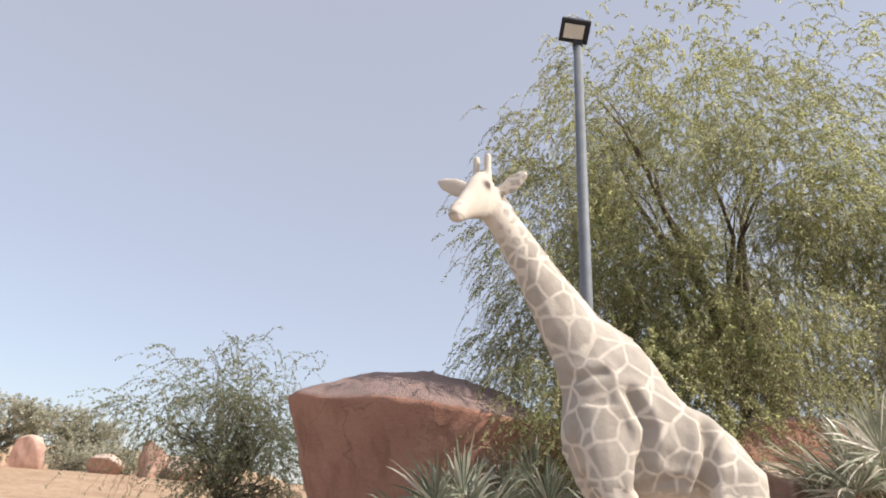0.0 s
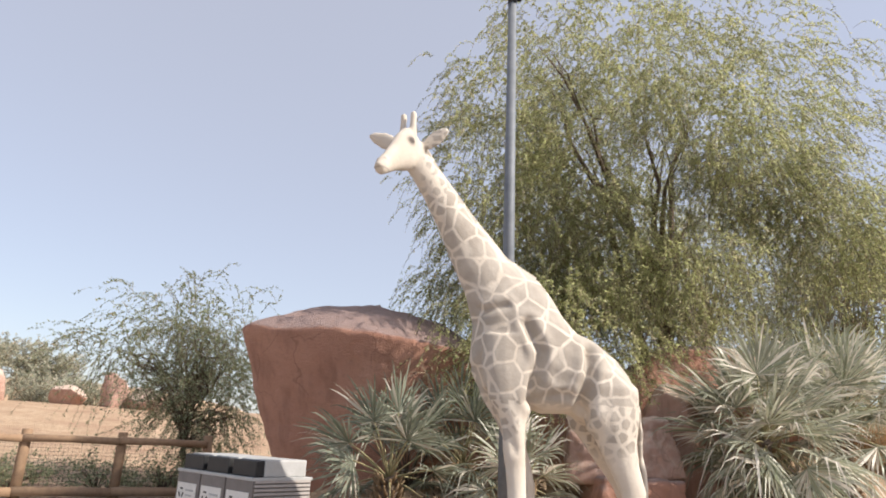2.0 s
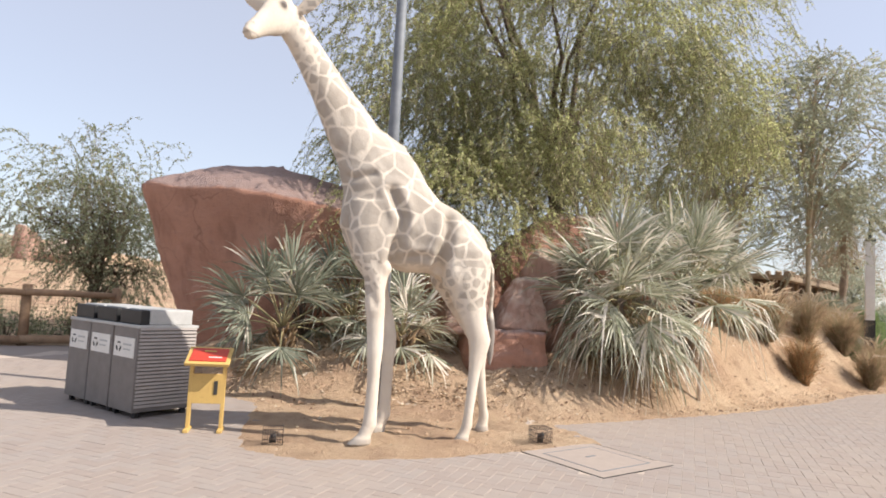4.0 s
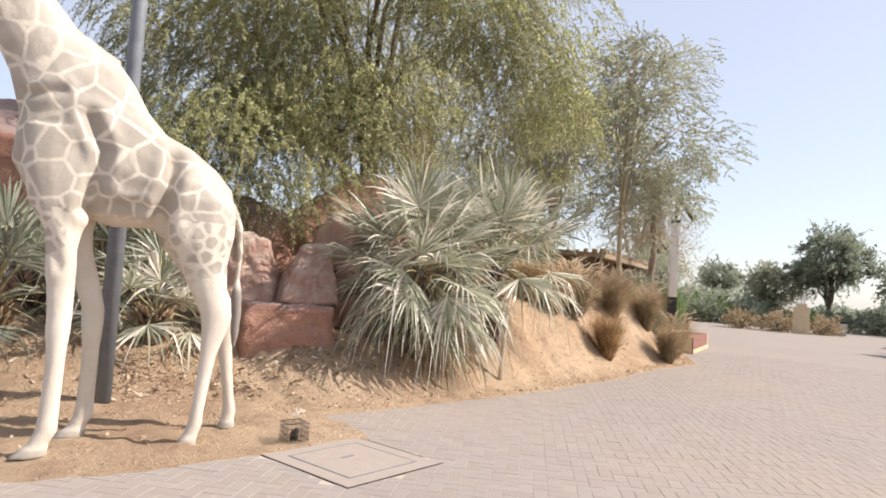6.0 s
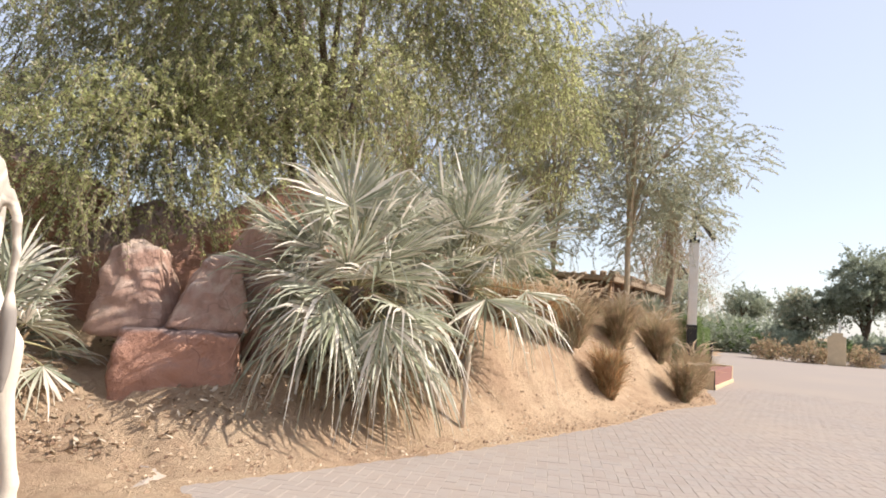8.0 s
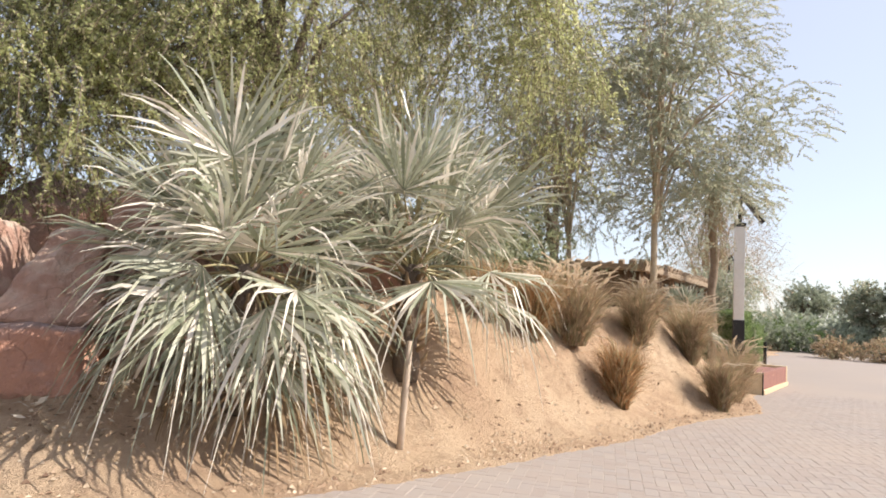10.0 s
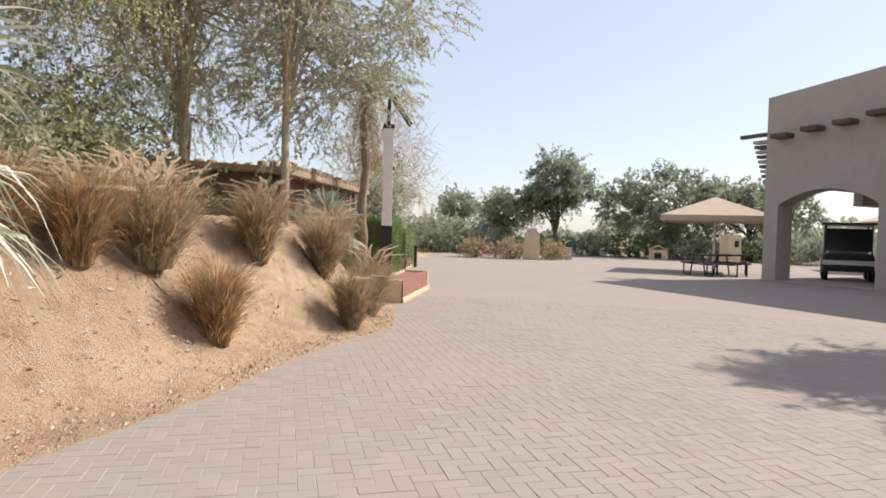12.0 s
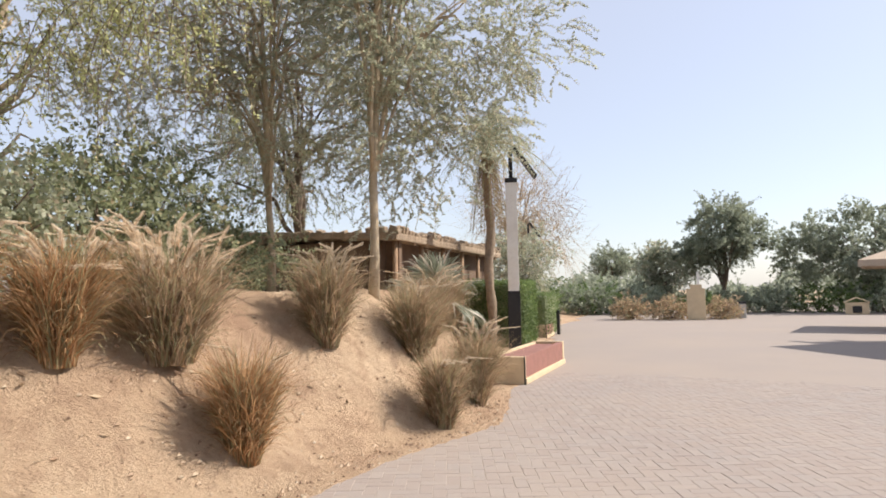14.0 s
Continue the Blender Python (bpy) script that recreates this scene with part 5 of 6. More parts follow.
# ---- leafless shrub beside the large rock ----
def dry_shrub(at, tall, seed):
    rng = np.random.default_rng(seed)
    x, y = at
    g = empty("dry_shrub", pose(x, y, ground_z(x, y) - 0.03), "leafless grey twiggy shrub beside a red rock", "shrub")
    for k in range(9):
        a = k * 2.4 + rng.normal(0, 0.3)
        way = Vector((math.cos(a) * 0.35, math.sin(a) * 0.35, 1)).normalized()
        ln = tall * (0.55 + 0.45 * rng.random()) if k else tall
        pts = [way * (ln * q) + Vector(rng.normal(0, 0.03, 3)) * q for q in (0, 0.2, 0.4, 0.6, 0.8, 1.0)]
        runs = [(pts, [0.012, 0.010, 0.008, 0.007, 0.005, 0.003])]
        for _ in range(12):
            j = int(rng.integers(1, 6))
            d = (way * 0.7 + Vector(rng.normal(0, 0.55, 3))).normalized() * (0.12 + 0.3 * rng.random())
            b = pts[j]
            runs.append(([b, b + d * 0.5 + Vector(rng.normal(0, 0.015, 3)), b + d], [0.005, 0.004, 0.002]))
            runs.append(([b + d * 0.5, b + d * 0.7 + Vector(rng.normal(0, 0.07, 3))], [0.003, 0.002]))
        put("stem", tubes_mesh("stem", runs, PALE_BARK, 4), g)
    return g


dry_shrub((0.15, 9.15), 1.75, 61)


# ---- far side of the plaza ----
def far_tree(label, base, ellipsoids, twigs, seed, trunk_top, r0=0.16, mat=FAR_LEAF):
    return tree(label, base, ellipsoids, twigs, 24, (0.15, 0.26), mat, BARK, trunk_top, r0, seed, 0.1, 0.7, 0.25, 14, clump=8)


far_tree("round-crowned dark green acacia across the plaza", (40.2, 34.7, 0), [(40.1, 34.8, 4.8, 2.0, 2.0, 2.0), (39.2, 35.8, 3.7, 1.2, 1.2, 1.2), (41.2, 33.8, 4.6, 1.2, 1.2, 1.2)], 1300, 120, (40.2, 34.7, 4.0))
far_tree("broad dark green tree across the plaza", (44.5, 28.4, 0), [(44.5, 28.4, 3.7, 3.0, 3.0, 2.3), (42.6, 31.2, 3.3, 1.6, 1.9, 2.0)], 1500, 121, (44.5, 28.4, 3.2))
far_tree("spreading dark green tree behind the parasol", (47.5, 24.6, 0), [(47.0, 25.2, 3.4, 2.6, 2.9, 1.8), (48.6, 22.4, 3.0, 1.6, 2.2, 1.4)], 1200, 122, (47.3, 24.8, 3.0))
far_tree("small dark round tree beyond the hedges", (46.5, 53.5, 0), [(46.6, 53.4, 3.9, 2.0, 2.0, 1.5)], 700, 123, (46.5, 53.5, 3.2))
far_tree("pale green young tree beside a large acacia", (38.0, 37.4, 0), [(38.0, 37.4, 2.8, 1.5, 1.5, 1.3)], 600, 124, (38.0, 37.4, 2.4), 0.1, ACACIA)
tree("bare dry tree with fine pale twigs behind the hut", (24.3, 33.6, 0.1), [(24.6, 33.4, 5.6, 2.7, 2.7, 2.6), (25.8, 33.0, 4.0, 2.0, 2.0, 1.4)], 1700, 6, (0.06, 0.2), STRAW, PALE_BARK, (24.4, 33.6, 4.8), 0.15, 125, 0.1, 1.1, 0.1, 44, twig=0.016)
tree("green tree behind the trimmed hedge", (20.5, 27.0, 0), [(20.6, 26.8, 2.6, 1.4, 1.4, 1.3)], 700, 20, (0.08, 0.25), ACACIA, BARK, (20.5, 27.0, 2.2), 0.08, 126, 0.2, 0.6, 0.2, 10)
k = 0
for x, y, s in ((27.5, 36.5, 1.1), (29.5, 38.5, 1.5), (31.5, 37.5, 1.3), (33.0, 38.5, 1.7), (34.6, 36.0, 1.3), (36.2, 37.2, 1.6), (37.5, 34.2, 1.0), (39.0, 33.6, 1.2), (40.8, 31.8, 1.3), (42.2, 29.8, 1.4), (43.4, 27.2, 1.4),
                (44.4, 25.4, 1.5), (45.0, 23.4, 1.3), (45.5, 21.0, 1.4), (46.0, 18.6, 1.5), (31.0, 41.5, 1.9), (35.0, 41.5, 2.2), (25.0, 34.5, 1.2), (23.8, 32.8, 1.0), (48.5, 19.0, 2.0), (49.0, 15.0, 2.0)):
    shrub("dense green shrub along the far edge of the plaza", (x, y), (1.35 * s, 1.35 * s, 1.15 * s), FAR_LEAF if k % 3 else HEDGE_LEAF, 240, 20, (0.13, 0.26), 130 + k, length=0.5, group="shrubs along the plaza")
    k += 1
for i, (x, y) in enumerate(((30.2, 29.0), (32.2, 27.8), (29.0, 30.4))):
    shrub("dry straw-coloured bush beside a signpost", (x, y), (0.75, 0.75, 1.0), STRAW, 170, 22, (0.12, 0.15), 160 + i, length=0.45, group="dry bushes")


def signpost():
    s = empty("signpost", pose(30.6, 27.8, 0, 0, 0, -42), "tan wooden sign panel with a white finial", "sign")
    part("panel", boxed((0.8, 0.14, 1.45), (0, 0, 0.725), (0, 0, 0), 0.02), CREAM, s)
    part("top_block", boxed((0.5, 0.14, 0.2), (0.02, 0, 1.53), (0, 0, 0), 0.02), CREAM, s)
    part("finial", boxed((0.10, 0.06, 0.62), (0.12, -0.02, 1.90), (0, 0, 0), 0.01), WHITE, s, "white upright arrow")
    part("arrow_arm", boxed((0.26, 0.05, 0.08), (0.22, 0, 1.95), (0, 0, 0), 0.01), WHITE, s)
    return s


signpost()
for j, x in enumerate((0, 0.42)):
    b = empty("litter_bin", pose(33.3 + 0.75 * x, 28.2 - 0.7 * x, 0, 0, 0, -42), "pair-standing grey litter bin with dark lid", "bin", "litter bins")
    part("body", boxed((0.36, 0.4, 0.68), (0, 0, 0.34), (0, 0, 0), 0.02), BIN_LIGHT, b)
    part("lid", boxed((0.38, 0.42, 0.1), (0, 0, 0.73), (0, 0, 0), 0.02), BLACK, b)


def kennel():
    h = empty("small_shelter", pose(40.2, 26.6, 0, 0, 0, -55), "small tan wooden shelter with a pitched top", "shelter")
    part("body", boxed((1.0, 0.8, 0.6), (0, 0, 0.3), (0, 0, 0), 0.02), CREAM, h)
    for s in (-1, 1):
        part("roof", boxed((0.62, 0.9, 0.05), (s * 0.27, 0, 0.72), (0, s * 24, 0), 0.01), CREAM, h)
    part("opening", boxed((0.4, 0.02, 0.35), (0, -0.405, 0.25), (0, 0, 0), 0.005), BLACK, h)
    return h


kennel()


def parasol(at, half, eave, top, label):
    p = empty("parasol", pose(*at, 0, 0, 30), label, "parasol", "parasols")
    put("pole", tubes_mesh("pole", [([Vector((0, 0, 0)), Vector((0, 0, top))], [0.05, 0.045])], WHITE, 10), p)
    fab = plain("canvas", (0.52, 0.42, 0.32), (0.46, 0.37, 0.28), 0.9, 3)
    v, f = [(0, 0, top)], []
    for k in range(4):
        a = math.pi / 4 + k * math.pi / 2
        v.append((half * 1.414 * math.cos(a), half * 1.414 * math.sin(a), eave))
    for k in range(4):
        a = math.pi / 4 + k * math.pi / 2
        v.append((half * 1.414 * math.cos(a), half * 1.414 * math.sin(a), eave - 0.22))
    for k in range(4):
        n = (k + 1) % 4
        f += [(0, 1 + k, 1 + n), (1 + k, 5 + k, 5 + n, 1 + n)]
    can = put("canopy", mesh_of("canopy", v, f, fab), p, "tan canvas canopy")
    sol = can.modifiers.new("thick", "SOLIDIFY")
    sol.thickness = 0.02
    for k in range(4):
        put("rib", tubes_mesh("rib", [([Vector((0, 0, top - 0.08)), Vector(v[1 + k]) - Vector((0, 0, 0.04))], [0.02, 0.015])], LOG, 6), p)
    return p


parasol((31.1, 18.1, 0), 2.0, 2.25, 3.05, "large square tan parasol on a white pole")
parasol((41.0, 14.0, 0), 2.2, 2.3, 3.0, "pale parasol seen through the archway")
parasol((43.0, 10.5, 0), 2.2, 2.3, 3.0, "pale parasol seen through the archway")
kiosk = empty("kiosk", pose(40.5, 22.3, 0, 0, 0, -30), "small cream kiosk beyond the parasol", "kiosk")
part("wall", boxed((0.8, 0.8, 1.6), (0, 0, 0.8), (0, 0, 0), 0.03), CREAM, kiosk)
part("hatch", boxed((0.22, 0.05, 0.35), (0.12, -0.41, 1.1), (0, 0, 0), 0.01), BLACK, kiosk)


def picnic_table(at, turn):
    metal = plain("dark_table_metal", (0.035, 0.025, 0.035), (0.05, 0.035, 0.045), 0.5, 12)
    t = empty("picnic_table", pose(*at, 0, 0, turn), "dark metal picnic table with attached benches", "table", "picnic tables")
    part("tabletop", boxed((1.3, 0.75, 0.05), (0, 0, 0.75), (0, 0, 0), 0.01), metal, t)
    for y in (-0.72, 0.72):
        part("bench", boxed((1.3, 0.28, 0.045), (0, y, 0.45), (0, 0, 0), 0.01), metal, t)
    for x in (-0.5, 0.5):
        for s in (-1, 1):
            put("leg", tubes_mesh("leg", [([Vector((x, s * 0.25, 0.74)), Vector((x, s * 0.45, 0.02)), Vector((x, s * 0.85, 0.02)), Vector((x, s * 0.85, 0.43))], [0.03] * 4)], metal, 6), t)
        put("stretcher", tubes_mesh("stretcher", [([Vector((x, -0.72, 0.42)), Vector((x, 0.72, 0.42))], [0.025, 0.025])], metal, 6), t)
    return t


picnic_table((28.5, 16.8, 0), -25)
picnic_table((29.9, 16.7, 0), -62)


# ---- arched building ----
def building():
    ang = math.degrees(math.atan2(-0.98, -0.2))
    b = empty("building", pose(28.15, 14.75, 0, 0, 0, ang), "beige rendered building with a sloping parapet and an arched passage", "building")
    # x runs along the front away from the corner, y points behind the front
    half, eave, slope, thick = 10.5, 6.12, 0.08, 0.75
    a0, a1, spring, rise = 0.5, 3.65, 2.5, 0.5

    def gable(y0, y1, name):
        bm = bmesh.new()
        def top(x):
            return eave + slope * (x if x < half else 2 * half - x)
        n = 16
        arch = [(a0 + (a1 - a0) * i / n, spring + rise * math.sin(math.pi * i / n) ** 0.8) for i in range(n + 1)]
        cols = [(0.0, 0.0), (a0, 0.0)] + [(x, z) for x, z in arch] + [(a1, 0.0), (half, 0.0), (2 * half, 0.0)]
        rows = []
        for x, z in cols:
            rows.append([bm.verts.new((x, y, h)) for y in (y0, y1) for h in (z, top(x))])
        for p, q in zip(rows[:-1], rows[1:]):
            if (p[0].co - q[0].co).length < 1e-6:
                continue
            if abs(p[0].co.x - q[0].co.x) < 1e-6:
                bm.faces.new((p[0], q[0], q[2], p[2]))
                continue
            bm.faces.new((p[0], q[0], q[1], p[1]))
            bm.faces.new((q[2], p[2], p[3], q[3]))
            bm.faces.new((p[1], q[1], q[3], p[3]))
            bm.faces.new((q[0], p[0], p[2], q[2]))
        bm.faces.new((rows[0][0], rows[0][1], rows[0][3], rows[0][2]))
        bm.faces.new((rows[-1][1], rows[-1][0], rows[-1][2], rows[-1][3]))
        bmesh.ops.remove_doubles(bm, verts=bm.verts, dist=1e-5)
        bmesh.ops.recalc_face_normals(bm, faces=bm.faces)
        return part(name, bm, RENDER_WALL, b)

    front = gable(0.0, thick, "front_wall")
    gable(7.0, 7.5, "back_wall")
    part("side_wall", boxed((0.35, 2.2, 3.4), (0.2, 6.0, 4.4), (0, 0, 0), 0.02), RENDER_WALL, b)
    part("side_wall", boxed((0.35, 6.3, 2.9), (0.2, 3.9, 4.65), (0, 0, 0), 0.02), RENDER_WALL, b)
    part("inner_wall", boxed((0.4, 6.2, 6.0), (a1 + 0.25, 3.9, 3.0), (0, 0, 0), 0.02), RENDER_WALL, b)
    part("passage_ceiling", boxed((a1 + 0.4, 6.3, 0.2), (a1 / 2 + 0.2, 3.9, 3.5), (0, 0, 0), 0.02), RENDER_WALL, b)
    part("back_beam", boxed((a1 + 0.3, 0.3, 1.75), (a1 / 2 + 0.25, 6.6, 2.6), (0, 0, 0), 0.02), RENDER_WALL, b)
    tilt = math.degrees(math.atan(slope))
    ln = half / math.cos(radians(tilt))
    part("roof", boxed((ln, 7.0, 0.16), (half / 2, 3.9, eave + slope * half / 2 - 0.12), (0, -tilt, 0), 0.02), RENDER_WALL, b)
    part("roof", boxed((ln, 7.0, 0.16), (half * 1.5, 3.9, eave + slope * half / 2 - 0.12), (0, tilt, 0), 0.02), RENDER_WALL, b)
    beam = plain("dark_beam", (0.13, 0.10, 0.085), (0.09, 0.07, 0.06), 0.9, 5)
    for x, z in ((0.6, 4.75), (1.62, 4.86), (2.63, 4.92), (3.6, 5.06), (4.6, 5.2), (5.6, 5.34)):
        part("beam_end", boxed((0.55, 0.5, 0.15), (x + 0.1, -0.2, z), (0, 0, 0), 0.02), beam, front, "dark timber beam end")
    for y, z, w in ((0.25, 4.95, 1.2), (1.0, 4.62, 1.0)):
        part("beam_end", boxed((w, 0.16, 0.13), (-w / 2, y, z), (0, 0, 0), 0.02), beam, b, "dark timber beam end")
    for k in range(9):
        w = 0.72 - 0.055 * k
        part("bracket", boxed((w, 0.3, 0.11), (-w / 2 + 0.02, 0.35, 4.72 - 0.17 * k), (0, 0, 0), 0.02), beam if k % 2 else RENDER_WALL, b)
    put("downpipe", tubes_mesh("downpipe", [([Vector((-0.16, 0.35, 4.3)), Vector((-0.16, 0.35, 2.2))], [0.08, 0.07])], beam, 8), b)
    part("lantern", boxed((0.16, 0.16, 0.3), (-0.2, 0.6, 3.0), (0, 0, 0), 0.03), BLACK, b)
    part("step", boxed((a1 + 0.2, 7.4, 0.04), (a1 / 2, 3.75, 0.02), (0, 0, 0), 0.01), RENDER_WALL, b)
    return b


building()


def cart(at, turn):
    """A parked electric buggy with a roof."""
    c = empty("buggy", pose(*at, 0, 0, turn), "dark electric buggy with a white bumper parked under the arch", "vehicle")
    glassy = plain("dark_glass", (0.03, 0.035, 0.035), None, 0.15, 4)
    part("body", boxed((1.5, 2.6, 0.62), (0, 0, 0.62), (0, 0, 0), 0.12), BLACK, c)
    part("bumper", boxed((1.52, 0.14, 0.16), (0, -1.3, 0.62), (0, 0, 0), 0.03), WHITE, c, "white front bumper")
    part("roof", boxed((1.6, 2.3, 0.08), (0, 0.1, 1.95), (0, 0, 0), 0.03), BLACK, c)
    part("windscreen", boxed((1.35, 0.03, 0.8), (0, -0.9, 1.4), (-15, 0, 0), 0.005), glassy, c)
    for x in (-0.68, 0.68):
        for y in (-0.85, 1.1):
            put("roof_post", tubes_mesh("roof_post", [([Vector((x, y, 0.9)), Vector((x, y, 1.95))], [0.025, 0.025])], BLACK, 6), c)
        for y in (-0.85, 0.85):
            w = put("wheel", tubes_mesh("wheel", [([Vector((x - 0.1, y, 0.28)), Vector((x - 0.08, y, 0.28)), Vector((x + 0.08, y, 0.28)), Vector((x + 0.1, y, 0.28))], [0.24, 0.28, 0.28, 0.24])], BLACK, 16), c)
            put("rim", tubes_mesh("rim", [([Vector((x - 0.105, y, 0.28)), Vector((x + 0.105, y, 0.28))], [0.14, 0.14])], BIN_LIGHT, 12), w)
    part("seat", boxed((1.2, 0.5, 0.5), (0, 0.35, 1.1), (0, 0, 0), 0.06), CREAM, c)
    return c


cart((31.6, 13.4, 0.04), -68)


# ---- far woods ----
def far_woods():
    rng = np.random.default_rng(88)
    n = 16000
    a = np.radians(rng.uniform(8, 72, n))
    d = rng.uniform(46, 60, n)
    top = 1.9 + 0.8 * np.sin(a * 23) + 0.5 * np.sin(a * 61 + 1)
    p = np.stack([8 + d * np.cos(a), 6 + d * np.sin(a), np.maximum(0.05, top * rng.random(n) ** 0.7)], -1)
    u, w = rng.normal(size=(n, 3)), rng.normal(size=(n, 3))
    u /= np.linalg.norm(u, axis=1, keepdims=True)
    w = np.cross(u, w)
    w /= np.linalg.norm(w, axis=1, keepdims=True)
    q = np.stack([p, p + u * 0.2 + w * 0.11, p + u * 0.4, p + u * 0.2 - w * 0.11], 1)
    return tagged(put("far_woods", quads_mesh("far_woods", q, FAR_LEAF)), "low grey-green scrub far beyond the plaza", "scrub", kind="stuff")


far_woods()


# ---- loose grit on the bank ----
def grit():
    rng = np.random.default_rng(77)
    n = 12000
    p = np.stack([rng.uniform(-3.0, 12.5, n * 6), rng.uniform(4.4, 13.5, n * 6)], -1)
    d = along(BANK, p)[0]
    ok = (sand_side(p) > 0.05) & (d < 2.4) & (rng.random(n * 6) < np.exp(-np.abs(d) / 1.3) * np.where(d < 0, 0.3, 1.0))
    p = p[ok][:n]
    z = height(p)
    s = 0.004 + 0.022 * rng.random(len(p)) ** 3.4
    base = np.array([(1, 0, 0), (-0.4, 0.9, 0), (-0.6, -0.8, 0), (0.1, 0, 0.9), (0.2, 0.1, -0.5)])
    f0 = np.array([(0, 1, 3), (1, 2, 3), (2, 0, 3), (1, 0, 4), (2, 1, 4), (0, 2, 4)])
    v = base[None] * s[:, None, None] * (0.6 + 0.8 * rng.random((len(p), 5, 3)))
    v = v + np.concatenate([p, z[:, None]], 1)[:, None]
    f = (f0[None] + 5 * np.arange(len(p))[:, None, None]).reshape(-1, 3)
    m = Mat("grit", 0.95, 0, 0.2)
    m.color(m.ramp(m.island(), [(0, (0.16, 0.10, 0.07)), (0.3, (0.30, 0.20, 0.13)), (0.6, (0.46, 0.34, 0.24)), (0.9, (0.50, 0.40, 0.29)), (1.0, (0.60, 0.50, 0.38))]))
    return tagged(put("gravel", mesh_of("gravel", v.reshape(-1, 3).tolist(), f.tolist(), m.m)), "loose pale grit and pebbles on sand", "gravel", kind="stuff")


grit()


# ---- dry leaf litter under the trees ----
def litter():
    rng = np.random.default_rng(78)
    n = 4200
    near = rng.random(n) < 0.75
    p = np.where(near[:, None], np.stack([rng.normal(2.2, 1.7, n), rng.normal(8.0, 0.8, n)], -1), np.stack([rng.uniform(-3, 12, n), rng.uniform(5, 13, n)], -1))
    d = sand_side(p)
    ok = (d > 0.8) & (p[:, 1] < 12.5) & (p[:, 1] > 7.0)
    p = p[ok]
    n = len(p)
    c = np.concatenate([p, height(p)[:, None] + 0.012], 1)
    a = rng.random(n) * 6.283
    ln = 0.02 + 0.045 * rng.random(n) ** 2
    u = np.stack([np.cos(a), np.sin(a), rng.normal(0, 0.35, n)], -1) * ln[:, None]
    w = np.stack([-np.sin(a), np.cos(a), rng.normal(0, 0.5, n)], -1) * (0.28 * ln)[:, None]
    lm = leaf_mat("dry_litter", (0.20, 0.13, 0.08), (0.56, 0.44, 0.30), (0.66, 0.56, 0.44), 0.2, 0.9, 0.2)
    return tagged(put("leaf_litter", quads_mesh("leaf_litter", np.stack([c - u, c + w, c + u, c - w], 1), lm)), "dry brown leaf litter scattered on the sand", "leaf litter", kind="stuff")


litter()


# ---- paving ----
PAVE_TURN = radians(65.4)
COVER = (2.80, 5.02)  # middle of the inspection cover


def herringbone(x0, x1, y0, y1, a=0.1):
    """Centres and turns of herringbone pavers of a x 2a over a box in the pattern's own axes."""
    out = []
    for j in range(int(y0 / a) - 2, int(y1 / a) + 2):
        for i in range(int(x0 / a) - 2, int(x1 / a) + 2):
            k = (i - j) % 4
            if k == 0:
                out.append(((i + 1) * a, (j + 0.5) * a, 0))
            elif k == 2:
                out.append(((i + 0.5) * a, (j) * a, 1))
    return np.array(out)


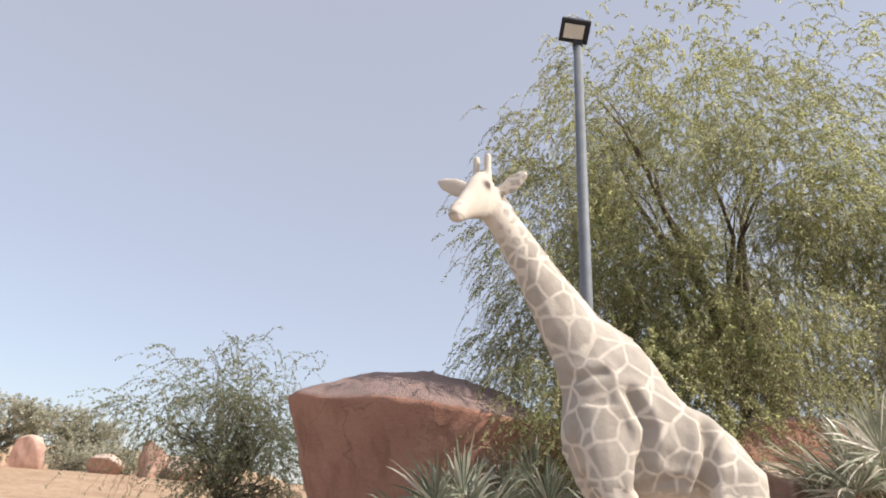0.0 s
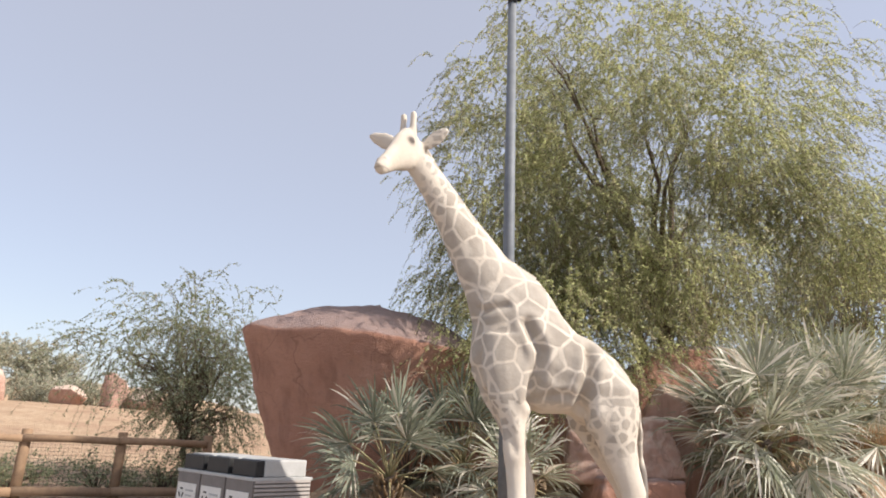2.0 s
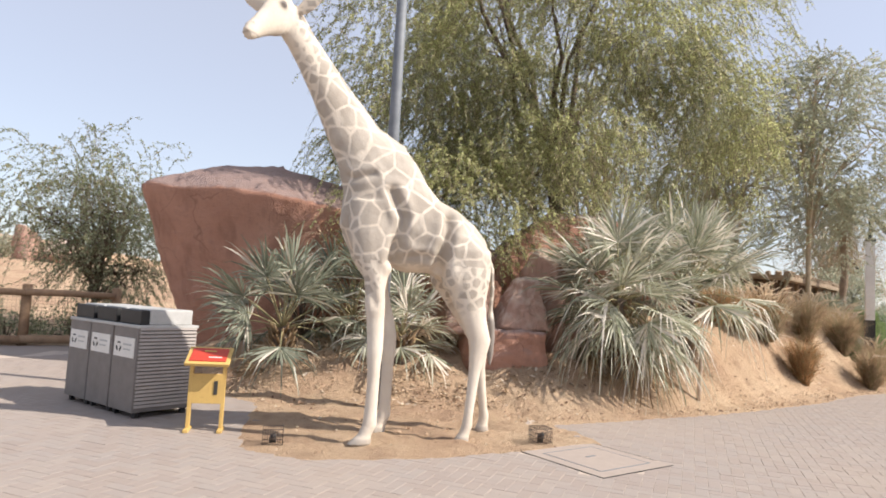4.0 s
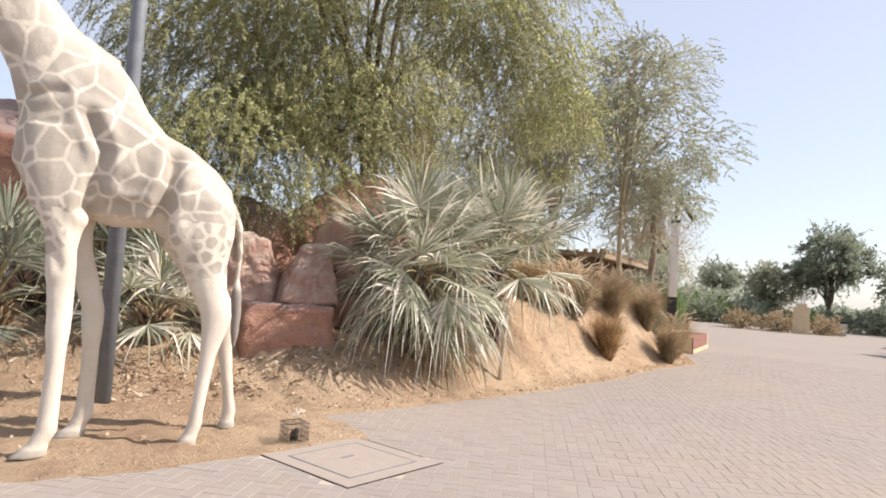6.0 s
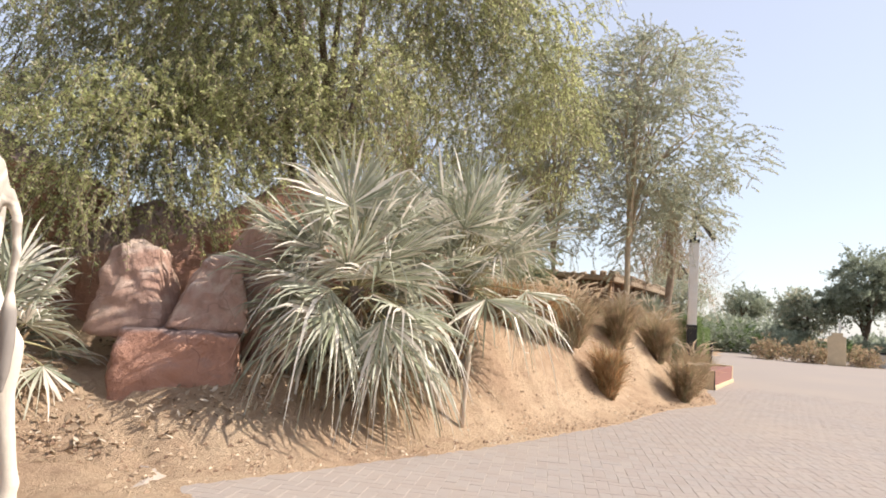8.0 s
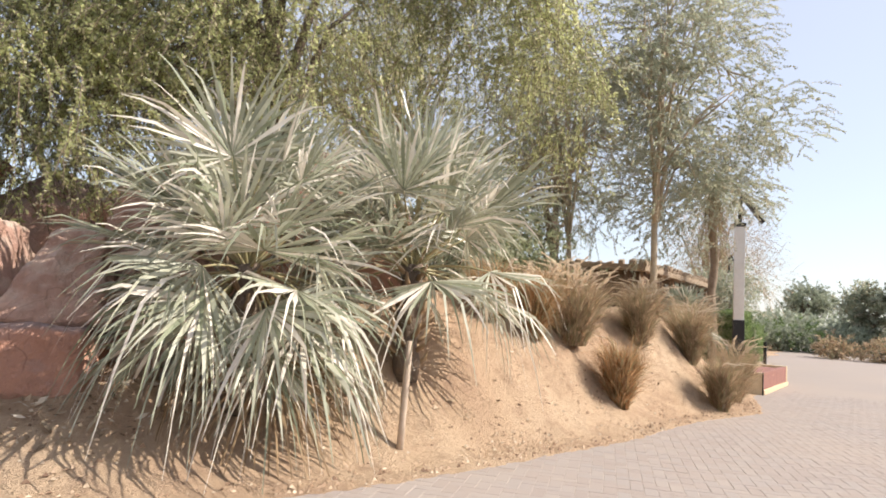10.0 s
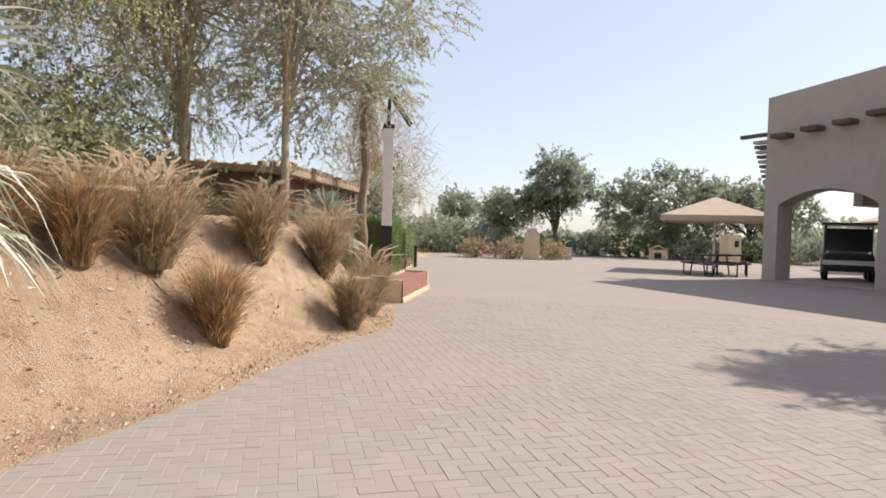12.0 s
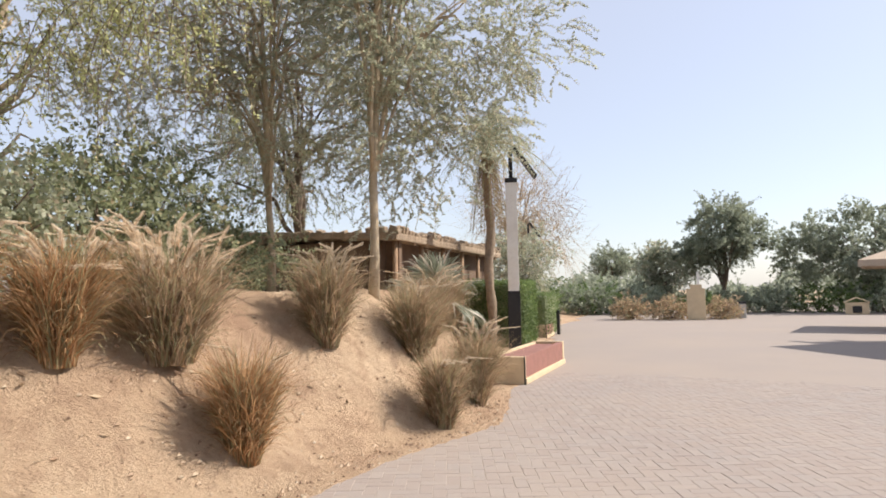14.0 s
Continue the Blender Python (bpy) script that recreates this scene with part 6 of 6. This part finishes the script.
def build_paving():
    cut = Matrix.Rotation(PAVE_TURN, 2)
    rot = np.array(cut)
    cells = herringbone(-7, 27, -13, 9)
    world = cells[:, :2] @ rot.T
    side = sand_side(world)
    reach = np.hypot(world[:, 0] - 5.5, world[:, 1] - 5.5)
    cover = (np.abs((world - np.array(COVER)) @ np.array(Matrix.Rotation(radians(33.5), 2)))).max(axis=1)
    keep = (side < 0.13) & (cover > 0.46) & (reach < 13)
    cells, world = cells[keep], world[keep]
    ground = tagged(put("pavement", mesh_of("bed", [(-700, -700, -0.09), (700, -700, -0.09), (700, 700, -0.09), (-700, 700, -0.09)], [(0, 1, 2, 3)], SAND)), "sandy grey-pink block paving laid in herringbone", "pavement", kind="structure")
    ground.data.transform(Matrix.Diagonal((0.01, 0.01, 1, 1)))
    rng = np.random.default_rng(9)
    hx, hy, b = 0.0988, 0.0488, 0.0022
    profile = np.array([(-hx + b, -hy + b, 0), (hx - b, -hy + b, 0), (hx - b, hy - b, 0), (-hx + b, hy - b, 0),
                        (-hx, -hy, -b), (hx, -hy, -b), (hx, hy, -b), (-hx, hy, -b), (-hx, -hy, -0.05), (hx, -hy, -0.05), (hx, hy, -0.05), (-hx, hy, -0.05)])
    faces = [(0, 1, 2, 3)] + [(a, 4 + a, 4 + (a + 1) % 4, (a + 1) % 4) for a in range(4)] + [(4 + a, 8 + a, 8 + (a + 1) % 4, 4 + (a + 1) % 4) for a in range(4)]
    near = (np.abs(world[:, 0] - 5.3) + np.abs(world[:, 1] - 5.6))
    order = np.argsort(near)
    single, rest = order[:290], order[290:]
    piece = mesh_of("paver", profile.tolist(), faces, PAVER)
    lift = np.clip(0.0007 * rng.standard_normal(len(cells)), -0.0011, 0.0015)
    tilt = 0.12 * rng.standard_normal((len(cells), 2))
    for i in single:
        ob = new("paver", piece)
        ob.matrix_basis = pose(world[i, 0], world[i, 1], lift[i], tilt[i, 0], tilt[i, 1], math.degrees(PAVE_TURN) + 90 * cells[i, 2])
        ob.parent = ground
    ang = PAVE_TURN + cells[rest, 2] * math.pi / 2
    c, s = np.cos(ang)[:, None], np.sin(ang)[:, None]
    v = np.empty((len(rest), 12, 3))
    v[:, :, 0] = world[rest, 0:1] + c * profile[:, 0] - s * profile[:, 1]
    v[:, :, 1] = world[rest, 1:2] + s * profile[:, 0] + c * profile[:, 1]
    v[:, :, 2] = profile[:, 2] + lift[rest][:, None] + np.radians(tilt[rest, 0:1]) * profile[:, 1] + np.radians(tilt[rest, 1:2]) * profile[:, 0]
    f = (np.array(faces)[None] + (np.arange(len(rest)) * 12)[:, None, None]).reshape(-1, 4)
    joined = put("pavers", mesh_of("pavers", v.reshape(-1, 3).tolist(), f.tolist(), PAVER_JOINED), ground)
    joined["kind"] = "stuff"
    return ground


def far_paving_mat():
    m = Mat("far_paving", 0.85, 0, 0.25)
    co = m.coords("World")
    c = m.mix((0.310, 0.263, 0.232), (0.291, 0.252, 0.224), m.noise(co, 9, 4))
    c = m.mix(c, (0.334, 0.277, 0.233), m.ramp(m.noise(co, 0.35, 6), [(0.42, (0, 0, 0)), (0.7, (0.705, 0.705, 0.705))]))
    m.color(c).bump(m.noise(co, 40, 4), 0.3, 0.01)
    return m.m


def build_far_paving():
    """Paving past the modelled pavers: a thin slab whose rim follows the sand."""
    xs, ys = np.arange(-16, 62, 0.5), np.arange(-30, 62, 0.5)
    gx, gy = np.meshgrid(xs, ys)
    p = np.stack([gx, gy], -1)
    side = sand_side(p)
    z = np.where(np.hypot(gx - 5.5, gy - 5.5) < 12.4, -0.0028, -0.002) - 0.1 * (side > 0.3)
    n, m = len(xs), len(ys)
    i = np.arange(n * m).reshape(m, n)
    f = np.stack([i[:-1, :-1], i[:-1, 1:], i[1:, 1:], i[1:, :-1]], -1).reshape(-1, 4)
    v = np.stack([gx, gy, z], -1).reshape(-1, 3)
    me = mesh_of("road", v.tolist(), f.tolist(), far_paving_mat())
    # pale joint fill: sun on the paver edges is put into its colour
    me.materials.append(plain("sunlit_joint_sand", (0.50, 0.42, 0.35), (0.42, 0.35, 0.29), 0.95, 3, which="World"))
    mid = v[f].mean(axis=1)
    me.polygons.foreach_set("material_index", (np.hypot(mid[:, 0] - 5.5, mid[:, 1] - 5.5) < 12.4).astype(np.int32))
    return tagged(put("road", me), "broad open plaza of pale sandy block paving", "paving", kind="structure")


build_far_paving()
build_paving()
